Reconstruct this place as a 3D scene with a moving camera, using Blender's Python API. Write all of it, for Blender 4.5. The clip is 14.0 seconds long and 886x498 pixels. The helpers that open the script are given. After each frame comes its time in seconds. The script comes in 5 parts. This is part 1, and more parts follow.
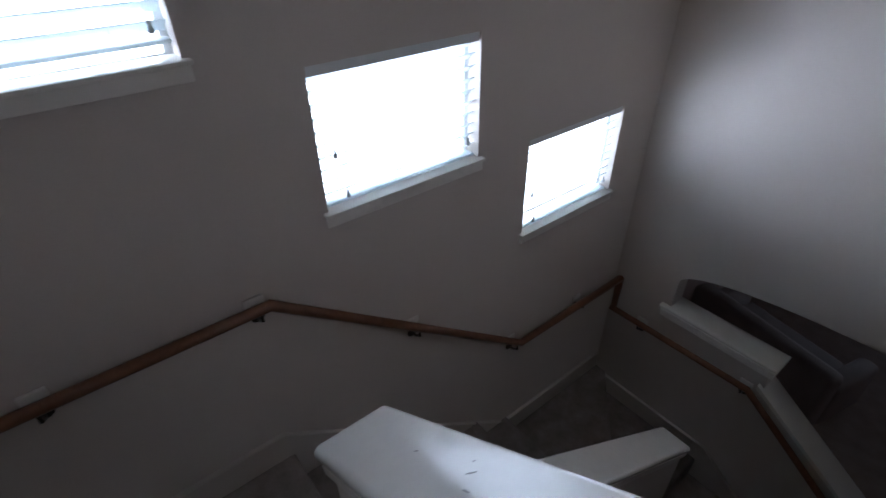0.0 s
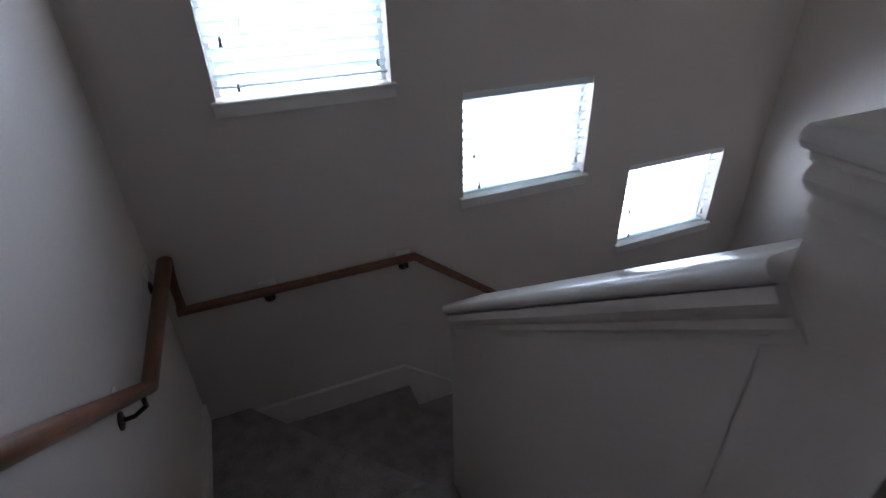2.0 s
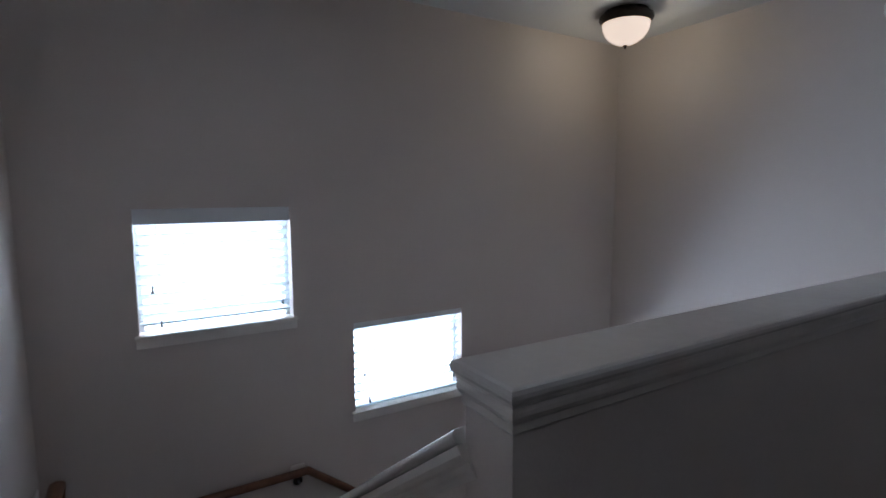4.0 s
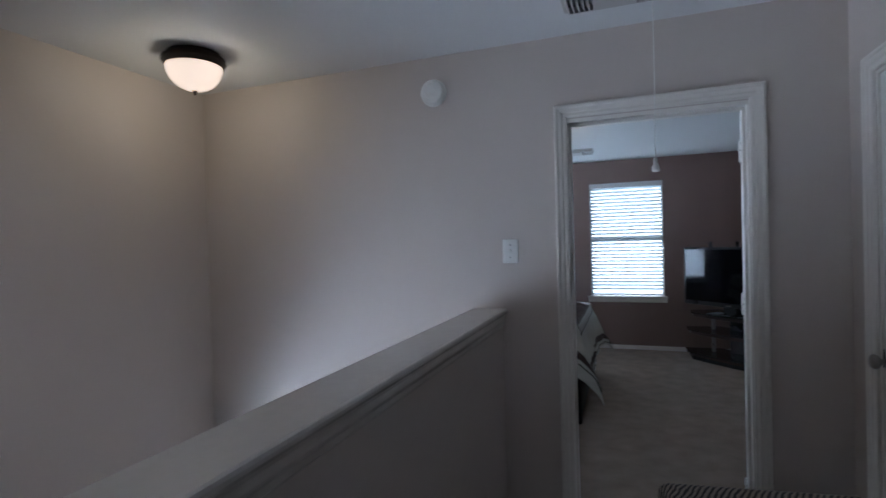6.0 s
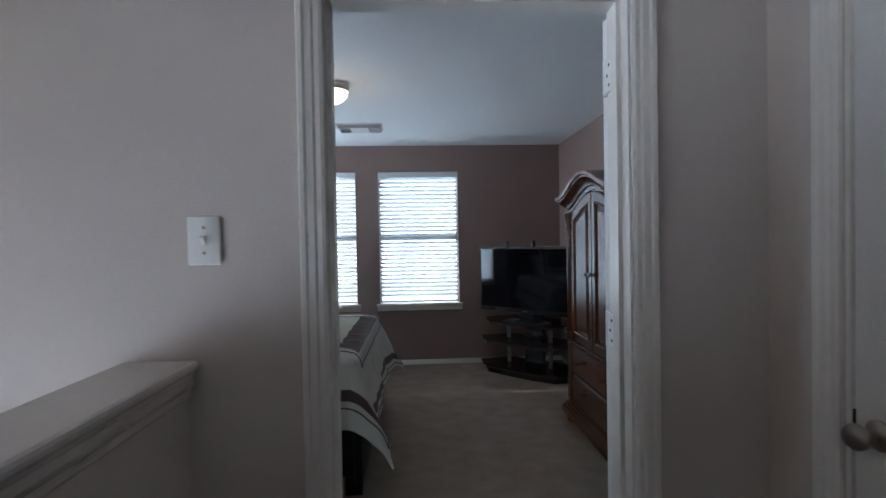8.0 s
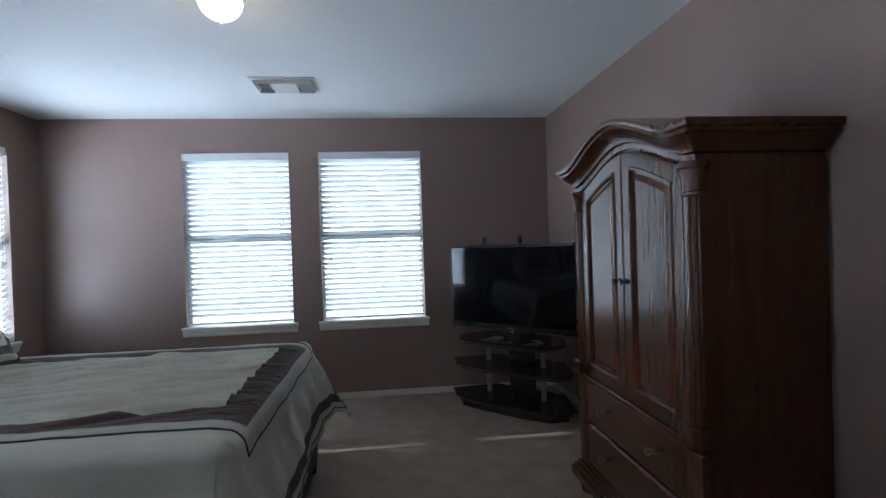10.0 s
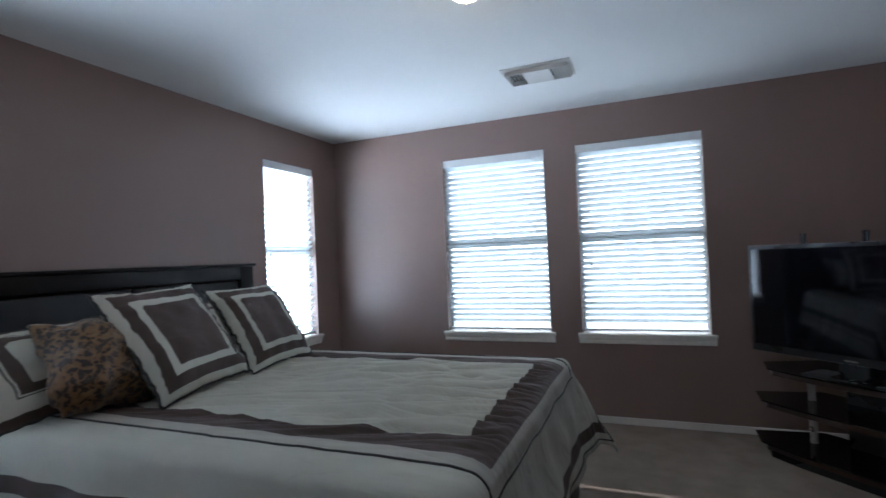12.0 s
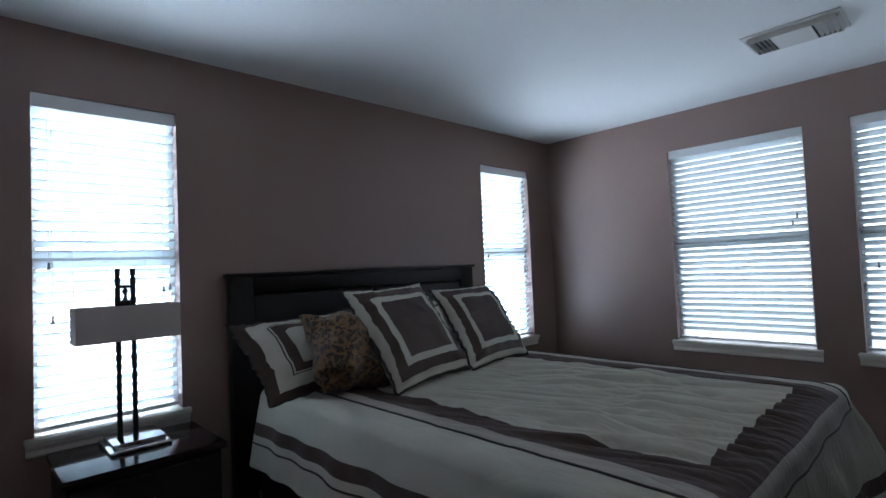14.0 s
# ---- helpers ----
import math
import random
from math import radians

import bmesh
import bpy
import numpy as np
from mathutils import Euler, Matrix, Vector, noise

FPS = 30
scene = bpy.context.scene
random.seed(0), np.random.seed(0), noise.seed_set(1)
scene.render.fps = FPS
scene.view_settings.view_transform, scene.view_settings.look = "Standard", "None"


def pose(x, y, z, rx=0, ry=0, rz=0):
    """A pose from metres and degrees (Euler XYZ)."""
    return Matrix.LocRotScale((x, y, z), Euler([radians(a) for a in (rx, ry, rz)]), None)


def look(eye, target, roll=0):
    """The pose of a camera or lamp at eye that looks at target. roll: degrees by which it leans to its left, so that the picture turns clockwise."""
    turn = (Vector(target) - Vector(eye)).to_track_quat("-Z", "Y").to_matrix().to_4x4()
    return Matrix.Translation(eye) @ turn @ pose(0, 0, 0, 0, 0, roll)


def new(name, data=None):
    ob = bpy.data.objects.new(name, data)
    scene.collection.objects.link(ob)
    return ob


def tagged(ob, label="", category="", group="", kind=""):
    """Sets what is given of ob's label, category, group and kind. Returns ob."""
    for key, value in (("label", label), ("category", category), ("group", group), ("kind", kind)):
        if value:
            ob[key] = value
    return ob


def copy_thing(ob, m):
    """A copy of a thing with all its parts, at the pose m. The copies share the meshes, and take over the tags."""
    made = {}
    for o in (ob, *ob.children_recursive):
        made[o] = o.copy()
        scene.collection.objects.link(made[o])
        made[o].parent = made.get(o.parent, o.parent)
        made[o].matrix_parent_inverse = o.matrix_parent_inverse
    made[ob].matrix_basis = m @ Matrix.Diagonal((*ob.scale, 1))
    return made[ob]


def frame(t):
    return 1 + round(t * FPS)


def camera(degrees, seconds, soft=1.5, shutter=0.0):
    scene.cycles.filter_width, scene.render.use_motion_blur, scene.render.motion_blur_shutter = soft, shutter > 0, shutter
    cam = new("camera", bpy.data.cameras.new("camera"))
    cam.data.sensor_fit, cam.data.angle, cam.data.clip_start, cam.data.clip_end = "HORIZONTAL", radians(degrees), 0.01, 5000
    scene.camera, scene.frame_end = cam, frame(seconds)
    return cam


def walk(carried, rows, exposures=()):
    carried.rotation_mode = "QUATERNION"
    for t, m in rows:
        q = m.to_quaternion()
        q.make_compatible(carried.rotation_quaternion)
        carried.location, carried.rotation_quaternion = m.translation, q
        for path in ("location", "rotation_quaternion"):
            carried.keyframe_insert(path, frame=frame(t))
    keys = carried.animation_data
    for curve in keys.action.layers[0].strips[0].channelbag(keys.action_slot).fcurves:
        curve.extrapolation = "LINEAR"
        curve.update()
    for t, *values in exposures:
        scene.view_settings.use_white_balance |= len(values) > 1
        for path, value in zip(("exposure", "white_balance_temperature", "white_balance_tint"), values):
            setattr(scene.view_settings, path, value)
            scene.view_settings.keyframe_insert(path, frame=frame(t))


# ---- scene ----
cam = camera(82.7, 14.0, 1.5, 0.3)
EXPOSURES = [(0.0, -0.45, 5620, 14), (2.7, -0.52, 5540, 14), (4.8, -0.42, 5440, 14), (5.5, -0.44, 5440, 14), (6.5, -0.08, 5520, 14), (8.5, -0.06, 5850, 14), (11.0, 0.04, 5820, 14), (12.5, -0.02, 5820, 14), (13.5, -0.50, 5800, 14), (14.0, -0.62, 5800, 14)]
PATH = [
    (0, (1.472, -2.684, 1.113), (0.181, -1.692, -0.048), -1.0),
    (0.5, (1.519, -2.804, 1.139), (0.115, -1.972, -0.018), -1.3),
    (1, (1.674, -2.908, 1.164), (0.199, -2.205, 0.011), -1.3),
    (1.5, (1.855, -2.952, 1.179), (0.348, -2.323, 0.023), -1.5),
    (2, (2.068, -3.008, 1.23), (0.469, -2.369, 0.212), -1.7),
    (2.5, (2.271, -3.058, 1.337), (0.553, -2.365, 0.583), -1.7),
    (2.7, (2.34, -3.067, 1.363), (0.575, -2.36, 0.742), -1.9),
    (4.8, (2.608, -2.936, 1.415), (1.094, -1.63, 1.396), -2.5),
    (5, (2.613, -2.867, 1.411), (1.231, -1.421, 1.397), -2.4),
    (5.5, (2.621, -2.714, 1.431), (1.612, -0.987, 1.412), -2.1),
    (6, (2.567, -2.538, 1.447), (1.872, -0.663, 1.419), -1.6),
    (6.5, (2.531, -2.278, 1.431), (2.167, -0.312, 1.397), -1.4),
    (7, (2.52, -1.973, 1.435), (2.4, 0.023, 1.401), -1.2),
    (7.5, (2.477, -1.629, 1.399), (2.467, 0.371, 1.363), -1.1),
    (8, (2.52, -1.267, 1.38), (2.617, 0.73, 1.346), -1.0),
    (8.5, (2.534, -0.931, 1.342), (2.72, 1.06, 1.312), -1.0),
    (10.8, (2.677, 0.227, 1.323), (2.904, 2.214, 1.306), -1.9),
    (11, (2.663, 0.285, 1.322), (2.778, 2.282, 1.312), -1.9),
    (11.5, (2.622, 0.326, 1.318), (2.244, 2.29, 1.334), -2.4),
    (12, (2.584, 0.32, 1.316), (1.827, 2.171, 1.35), -2.5),
    (12.5, (2.565, 0.309, 1.325), (1.523, 2.016, 1.373), -2.7),
    (13, (2.561, 0.319, 1.31), (1.293, 1.865, 1.382), -2.6),
    (13.5, (2.551, 0.303, 1.31), (1.142, 1.721, 1.387), -2.5),
    (14, (2.561, 0.358, 1.319), (1.115, 1.737, 1.393), -2.5),
]
walk(cam, [(t, look(eye, target, roll)) for t, eye, target, roll in PATH], EXPOSURES)

# ---------------------------------------------------------------- light
world = bpy.data.worlds.new("world")
scene.world = world
world.use_nodes = True
wn = world.node_tree.nodes
sky = wn.new("ShaderNodeTexSky")
sky.sky_type = "NISHITA"
sky.sun_disc = False
sky.sun_elevation = radians(25)
sky.sun_rotation = radians(-42)
wn["Background"].inputs[1].default_value = 0.12
world.node_tree.links.new(sky.outputs[0], wn["Background"].inputs[0])

SUN_WAY = Vector((0.90, -1.0, -0.63))
sun = new("sun", bpy.data.lights.new("sun", "SUN"))
sun.data.energy, sun.data.angle, sun.data.color = 5.0, radians(0.5), (1.0, 0.94, 0.86)
sun.matrix_world = look((-6, 10, 8), Vector((-6, 10, 8)) + SUN_WAY)


def window_light(name, centre, target, w, h, watts, tint):
    """The light of sky and sunlit ground in a window's opening."""
    ob = new(name, bpy.data.lights.new(name, "AREA"))
    ob.data.shape, ob.data.size, ob.data.size_y, ob.data.energy = "RECTANGLE", w, h, watts
    ob.data.color = tint
    ob.matrix_world = look(centre, target)


def bulb(name, place, watts, radius):
    ob = new(name, bpy.data.lights.new(name, "POINT"))
    ob.data.energy, ob.data.shadow_soft_size, ob.data.color = watts, radius, (1.0, 0.84, 0.56)
    ob.location = place


# window openings: (from, to, sill, head)
STAIR_WINDOWS = [(-3.07, -2.39, 0.765, 1.335), (-2.065, -1.355, 0.178, 0.688), (-1.036, -0.318, -0.345, 0.168)]
FAR_WINDOWS = [(0.955, 1.835, 0.68, 2.15), (2.08, 2.97, 0.68, 2.15)]
SIDE_WINDOWS = [(0.565, 1.132, 0.685, 2.145), (3.40, 4.02, 0.685, 2.145)]
FAR_Y, SIDE_X, RIGHT_X = 4.36, -0.15, 4.12
for a, b, c, d in STAIR_WINDOWS:
    window_light("stair_daylight", (-0.20, (a + b) / 2 + 0.06, (c + d) / 2), (1, (a + b) / 2 + 0.06, (c + d) / 2), b - a + 0.26, d - c + 0.1, 46, (0.82, 0.91, 1.0))
for a, b, c, d in FAR_WINDOWS:
    window_light("far_daylight", ((a + b) / 2, FAR_Y + 0.20, (c + d) / 2), ((a + b) / 2, 0, (c + d) / 2), b - a + 0.1, d - c + 0.1, 12, (0.72, 0.89, 1.0))
for a, b, c, d in SIDE_WINDOWS:
    window_light("side_daylight", (SIDE_X - 0.20, (a + b) / 2, (c + d) / 2), (3, (a + b) / 2, (c + d) / 2), b - a + 0.1, d - c + 0.1, 84, (0.74, 0.89, 1.0))
# Added fill for the storey below, outside an unseen opening in the far wall.
window_light("lower_daylight_fill", (2.1, FAR_Y + 0.20, -1.5), (2.1, 0, -1.9), 1.8, 1.2, 3, (0.80, 0.88, 1.0))
bulb("stair_bulb", (0.505, -0.55, 2.27), 3.6, 0.05)
bulb("bedroom_bulb", (1.97, 2.17, 2.30), 1.8, 0.05)

# ---------------------------------------------------------------- materials


def nodes_of(name):
    m = bpy.data.materials.new(name)
    m.use_nodes = True
    t = m.node_tree
    return m, t.nodes, t.links, t.nodes["Principled BSDF"]


def surface(name, colour, rough=0.6, metal=0.0, grain=80.0, bump=0.05, vary=0.08, stains=1.2, spec=0.5, stretch=(1, 1, 1)):
    """A surface with colour variation at two scales and a fine relief."""
    m, n, l, p = nodes_of(name)
    p.inputs["Metallic"].default_value = metal
    p.inputs["Specular IOR Level"].default_value = spec
    co = n.new("ShaderNodeTexCoord")
    mp = n.new("ShaderNodeMapping")
    mp.inputs["Scale"].default_value = stretch
    l.new(co.outputs["Object"], mp.inputs["Vector"])
    fine, big = n.new("ShaderNodeTexNoise"), n.new("ShaderNodeTexNoise")
    fine.inputs["Scale"].default_value, big.inputs["Scale"].default_value = grain, stains
    fine.inputs["Detail"].default_value, big.inputs["Detail"].default_value = 4, 5
    for t in (fine, big):
        l.new(mp.outputs[0], t.inputs["Vector"])
    both = n.new("ShaderNodeMix")
    both.inputs[0].default_value = 0.5
    l.new(fine.outputs["Fac"], both.inputs[2])
    l.new(big.outputs["Fac"], both.inputs[3])
    ramp = n.new("ShaderNodeValToRGB")
    ramp.color_ramp.elements[0].position, ramp.color_ramp.elements[1].position = 0.3, 0.7
    ramp.color_ramp.elements[0].color = (*[c * (1 - vary) for c in colour], 1)
    ramp.color_ramp.elements[1].color = (*[min(1, c * (1 + vary)) for c in colour], 1)
    l.new(both.outputs[0], ramp.inputs[0])
    l.new(ramp.outputs[0], p.inputs["Base Color"])
    mr = n.new("ShaderNodeMapRange")
    mr.inputs[3].default_value, mr.inputs[4].default_value = max(0.02, rough - 0.08), min(1, rough + 0.08)
    l.new(big.outputs["Fac"], mr.inputs[0])
    l.new(mr.outputs[0], p.inputs["Roughness"])
    bp = n.new("ShaderNodeBump")
    bp.inputs["Strength"].default_value = bump
    bp.inputs["Distance"].default_value = 0.01
    l.new(fine.outputs["Fac"], bp.inputs["Height"])
    l.new(bp.outputs[0], p.inputs["Normal"])
    return m


def carpet_material(name, colour, vary=0.26, blotch=7.0):
    m = surface(name, colour, 0.95, 0, 260, 0.9, vary, blotch, 0.1)
    return m


def wood_material(name, dark, light, rough, along="z", spec=0.5):
    m, n, l, p = nodes_of(name)
    co, mp = n.new("ShaderNodeTexCoord"), n.new("ShaderNodeMapping")
    mp.inputs["Scale"].default_value = {"z": (9, 9, 0.8), "x": (0.8, 9, 9), "y": (9, 0.8, 9)}[along]
    l.new(co.outputs["Object"], mp.inputs["Vector"])
    a, b = n.new("ShaderNodeTexNoise"), n.new("ShaderNodeTexNoise")
    a.inputs["Scale"].default_value, a.inputs["Detail"].default_value, a.inputs["Distortion"].default_value = 2.2, 8, 1.2
    b.inputs["Scale"].default_value, b.inputs["Detail"].default_value = 14, 3
    l.new(mp.outputs[0], a.inputs["Vector"])
    l.new(mp.outputs[0], b.inputs["Vector"])
    mix = n.new("ShaderNodeMix")
    mix.inputs[0].default_value = 0.35
    l.new(a.outputs["Fac"], mix.inputs[2])
    l.new(b.outputs["Fac"], mix.inputs[3])
    ramp = n.new("ShaderNodeValToRGB")
    ramp.color_ramp.elements[0].position, ramp.color_ramp.elements[1].position = 0.35, 0.68
    ramp.color_ramp.elements[0].color, ramp.color_ramp.elements[1].color = (*dark, 1), (*light, 1)
    l.new(mix.outputs[0], ramp.inputs[0])
    l.new(ramp.outputs[0], p.inputs["Base Color"])
    p.inputs["Roughness"].default_value = rough
    p.inputs["Specular IOR Level"].default_value = spec
    bp = n.new("ShaderNodeBump")
    bp.inputs["Strength"].default_value, bp.inputs["Distance"].default_value = 0.005, 0.0005
    l.new(mix.outputs[0], bp.inputs["Height"])
    l.new(bp.outputs[0], p.inputs["Normal"])
    return m


def plain(name, colour, rough=0.5, metal=0.0):
    m, n, l, p = nodes_of(name)
    p.inputs["Base Color"].default_value = (*colour, 1)
    p.inputs["Roughness"].default_value, p.inputs["Metallic"].default_value = rough, metal
    return m


def slat_material(name):
    m, n, l, p = nodes_of(name)
    p.inputs["Base Color"].default_value = (0.60, 0.65, 0.66, 1)
    p.inputs["Roughness"].default_value = 0.45
    tr = n.new("ShaderNodeBsdfTranslucent")
    tr.inputs[0].default_value = (0.85, 0.9, 0.92, 1)
    mix = n.new("ShaderNodeMixShader")
    mix.inputs[0].default_value = 0.32
    l.new(p.outputs[0], mix.inputs[1])
    l.new(tr.outputs[0], mix.inputs[2])
    l.new(mix.outputs[0], n["Material Output"].inputs[0])
    return m


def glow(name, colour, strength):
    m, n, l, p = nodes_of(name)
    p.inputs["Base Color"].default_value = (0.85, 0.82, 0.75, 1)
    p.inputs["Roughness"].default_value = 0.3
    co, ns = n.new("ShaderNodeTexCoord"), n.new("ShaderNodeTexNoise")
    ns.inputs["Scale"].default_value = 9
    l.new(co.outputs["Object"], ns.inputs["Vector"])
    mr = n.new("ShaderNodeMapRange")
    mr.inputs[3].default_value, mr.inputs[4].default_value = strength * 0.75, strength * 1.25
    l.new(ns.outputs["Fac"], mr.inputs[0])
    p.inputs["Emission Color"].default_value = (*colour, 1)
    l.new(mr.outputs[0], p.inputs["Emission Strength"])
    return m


HALL_PAINT = surface("hall_paint", (0.56, 0.495, 0.443), 0.62, 0, 130, 0.10, 0.03, 0.9)
BED_PAINT = surface("bedroom_paint", (0.226, 0.152, 0.127), 0.42, 0, 130, 0.10, 0.04, 0.9)
CEILING_PAINT = surface("ceiling_paint", (0.70, 0.70, 0.69), 0.85, 0, 110, 0.16, 0.03, 1.1)
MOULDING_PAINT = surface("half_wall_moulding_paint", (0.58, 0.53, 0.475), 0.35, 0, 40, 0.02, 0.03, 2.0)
TRIM = surface("white_trim_paint", (0.72, 0.68, 0.62), 0.32, 0, 40, 0.02, 0.03, 2.0)
CAP_PAINT = surface("glossy_cap_paint", (0.64, 0.60, 0.55), 0.17, 0, 30, 0.02, 0.04, 3.0, 0.3)
DOOR_PAINT = surface("white_door_paint", (0.78, 0.77, 0.74), 0.36, 0, 60, 0.04, 0.03, 2.0)
CARPET = carpet_material("beige_carpet", (0.33, 0.262, 0.208))
STAIR_CARPET = carpet_material("stair_carpet", (0.27, 0.236, 0.216), 0.42, 11.0)
GROUND = surface("pale_ground", (0.42, 0.42, 0.38), 0.95, 0, 6, 0.2, 0.2, 0.2)
RAIL_WOOD = wood_material("rail_wood", (0.125, 0.052, 0.026), (0.185, 0.080, 0.040), 0.30, "x", 0.4)
ARMOIRE_WOOD = wood_material("cherry_wood", (0.052, 0.0145, 0.0055), (0.086, 0.027, 0.0105), 0.25, "z", 0.5)
DARK_WOOD = wood_material("espresso_wood", (0.006, 0.005, 0.006), (0.012, 0.009, 0.010), 0.44, "x", 0.28)
LEATHER = surface("black_leather", (0.009, 0.008, 0.010), 0.36, 0, 220, 0.2, 0.2, 3, 0.35)
NICKEL = surface("brushed_nickel", (0.34, 0.31, 0.28), 0.30, 1.0, 160, 0.03, 0.06, 3)
BRONZE = surface("dark_bronze", (0.035, 0.026, 0.02), 0.42, 0.7, 60, 0.05, 0.2, 3)
IRON = surface("wrought_iron", (0.03, 0.028, 0.03), 0.45, 0.6, 60, 0.2, 0.2, 6)
CHROME = surface("chrome", (0.75, 0.75, 0.76), 0.10, 1.0, 120, 0.0, 0.03, 3)
WHITE_PLASTIC = surface("white_plastic", (0.78, 0.77, 0.73), 0.38, 0, 60, 0.01, 0.02, 3)
VENT_METAL = surface("vent_enamel", (0.50, 0.48, 0.45), 0.45, 0, 60, 0.02, 0.04, 4)
SLAT = slat_material("white_slat")
VINYL = surface("white_vinyl", (0.74, 0.75, 0.75), 0.4, 0, 50, 0.01, 0.02, 3)
GLASS = plain("window_glass", (1, 1, 1), 0.0)
GLASS.node_tree.nodes["Principled BSDF"].inputs["Transmission Weight"].default_value = 1.0
GLASS.node_tree.nodes["Principled BSDF"].inputs["IOR"].default_value = 1.05
BLACK_PLASTIC = surface("black_plastic", (0.012, 0.012, 0.013), 0.28, 0, 90, 0.02, 0.1, 3)
SCREEN = plain("dark_screen", (0.005, 0.005, 0.007), 0.05)
SCREEN.node_tree.nodes["Principled BSDF"].inputs["Specular IOR Level"].default_value = 0.35
BLACK_GLASS = plain("black_glass", (0.006, 0.005, 0.006), 0.05)
SHADE = surface("linen_shade", (0.52, 0.47, 0.44), 0.9, 0, 300, 0.25, 0.05, 3)
GLOW_HALL = glow("alabaster_glass_hall", (1.0, 0.74, 0.50), 1.15)
GLOW_BED = glow("opal_glass_bedroom", (1.0, 0.80, 0.55), 4.0)
SATIN = surface("satin_nickel", (0.62, 0.60, 0.57), 0.32, 1.0, 90, 0.02, 0.05, 3)
CORD = plain("cord", (0.75, 0.74, 0.70), 0.7)
GREY_PLASTIC = surface("grey_plastic", (0.30, 0.31, 0.30), 0.5, 0, 90, 0.03, 0.05, 3)

# ---------------------------------------------------------------- mesh helpers


def box(bm, x0, x1, y0, y1, z0, z1, bevel=0.0, seg=2):
    vs = [bm.verts.new((x, y, z)) for x in (x0, x1) for y in (y0, y1) for z in (z0, z1)]
    fs = [bm.faces.new([vs[i] for i in q]) for q in ((0, 1, 3, 2), (4, 6, 7, 5), (0, 4, 5, 1), (2, 3, 7, 6), (0, 2, 6, 4), (1, 5, 7, 3))]
    if bevel:
        es = {e for f in fs for e in f.edges}
        bmesh.ops.bevel(bm, geom=list(es), offset=bevel, segments=seg, affect="EDGES", profile=0.5)
    return bm


def cube(x0, x1, y0, y1, z0, z1, bevel=0.0, seg=2):
    return box(bmesh.new(), x0, x1, y0, y1, z0, z1, bevel, seg)


def prism(bm, pts, axis, a, b):
    """A polygon of 2D points, drawn out along an axis from a to b."""
    put = {"x": lambda p, c: (c, p[0], p[1]), "y": lambda p, c: (p[0], c, p[1]), "z": lambda p, c: (p[0], p[1], c)}[axis]
    lo, hi = [bm.verts.new(put(p, a)) for p in pts], [bm.verts.new(put(p, b)) for p in pts]
    bm.faces.new(lo)
    bm.faces.new(hi[::-1])
    for i in range(len(pts)):
        j = (i + 1) % len(pts)
        bm.faces.new((lo[i], hi[i], hi[j], lo[j]))
    return bm


def sweep(bm, path, ring, closed_ends=True, up=(0, 0, 1)):
    """A ring of 2D points (side, up) carried along a 3D path, mitred."""
    path = [Vector(p) for p in path]
    rows = []
    for i, p in enumerate(path):
        d0 = (p - path[i - 1]).normalized() if i else (path[1] - p).normalized()
        d1 = (path[i + 1] - p).normalized() if i + 1 < len(path) else d0
        t = (d0 + d1).normalized()
        ref = Vector(up)
        if abs(t.dot(ref)) > 0.95:
            ref = Vector((0, 1, 0))
        side = t.cross(ref).normalized()
        u = side.cross(t).normalized()
        k = 1 / max(0.4, t.dot(d1))
        rows.append([bm.verts.new(p + side * a * k + u * b) for a, b in ring])
    m = len(ring)
    for r, s in zip(rows, rows[1:]):
        for i in range(m):
            bm.faces.new((r[i], r[(i + 1) % m], s[(i + 1) % m], s[i]))
    if closed_ends:
        bm.faces.new(rows[0][::-1])
        bm.faces.new(rows[-1])
    return bm


def circle(r, n=14, flat=1.0):
    return [(r * math.cos(2 * math.pi * i / n), r * flat * math.sin(2 * math.pi * i / n)) for i in range(n)]


def lathe(bm, profile, centre=(0, 0, 0), n=24, axis="z"):
    """A profile of (radius, height) turned round an axis."""
    c = Vector(centre)
    rows = []
    for r, h in profile:
        row = []
        for i in range(n):
            a = 2 * math.pi * i / n
            x, y = max(r, 1e-4) * math.cos(a), max(r, 1e-4) * math.sin(a)
            v = {"z": (x, y, h), "x": (h, x, y), "y": (x, h, y)}[axis]
            row.append(bm.verts.new(c + Vector(v)))
        rows.append(row)
    for r, s in zip(rows, rows[1:]):
        for i in range(n):
            bm.faces.new((r[i], r[(i + 1) % n], s[(i + 1) % n], s[i]))
    bm.faces.new(rows[0][::-1])
    bm.faces.new(rows[-1])
    return bm


def mesh_of(bm, name, material, smooth=False):
    bmesh.ops.recalc_face_normals(bm, faces=bm.faces)
    me = bpy.data.meshes.new(name)
    bm.to_mesh(me)
    bm.free()
    me.materials.append(material)
    if smooth:
        for p in me.polygons:
            p.use_smooth = True
        me.set_sharp_from_angle(angle=radians(40))
    return me


def part(name, bm, material, parent, label="", smooth=False):
    ob = new(name, mesh_of(bm, name, material, smooth))
    ob.parent = parent
    if label:
        tagged(ob, label)
    return ob


def thing(name, label, category, group="", kind="", at=(0, 0, 0)):
    ob = new(name)
    ob.location = at
    ob.empty_display_size = 0.1
    return tagged(ob, label, category, group, kind)


def solid(name, bm, material, label, category, kind="", smooth=False, group=""):
    return tagged(new(name, mesh_of(bm, name, material, smooth)), label, category, group, kind)


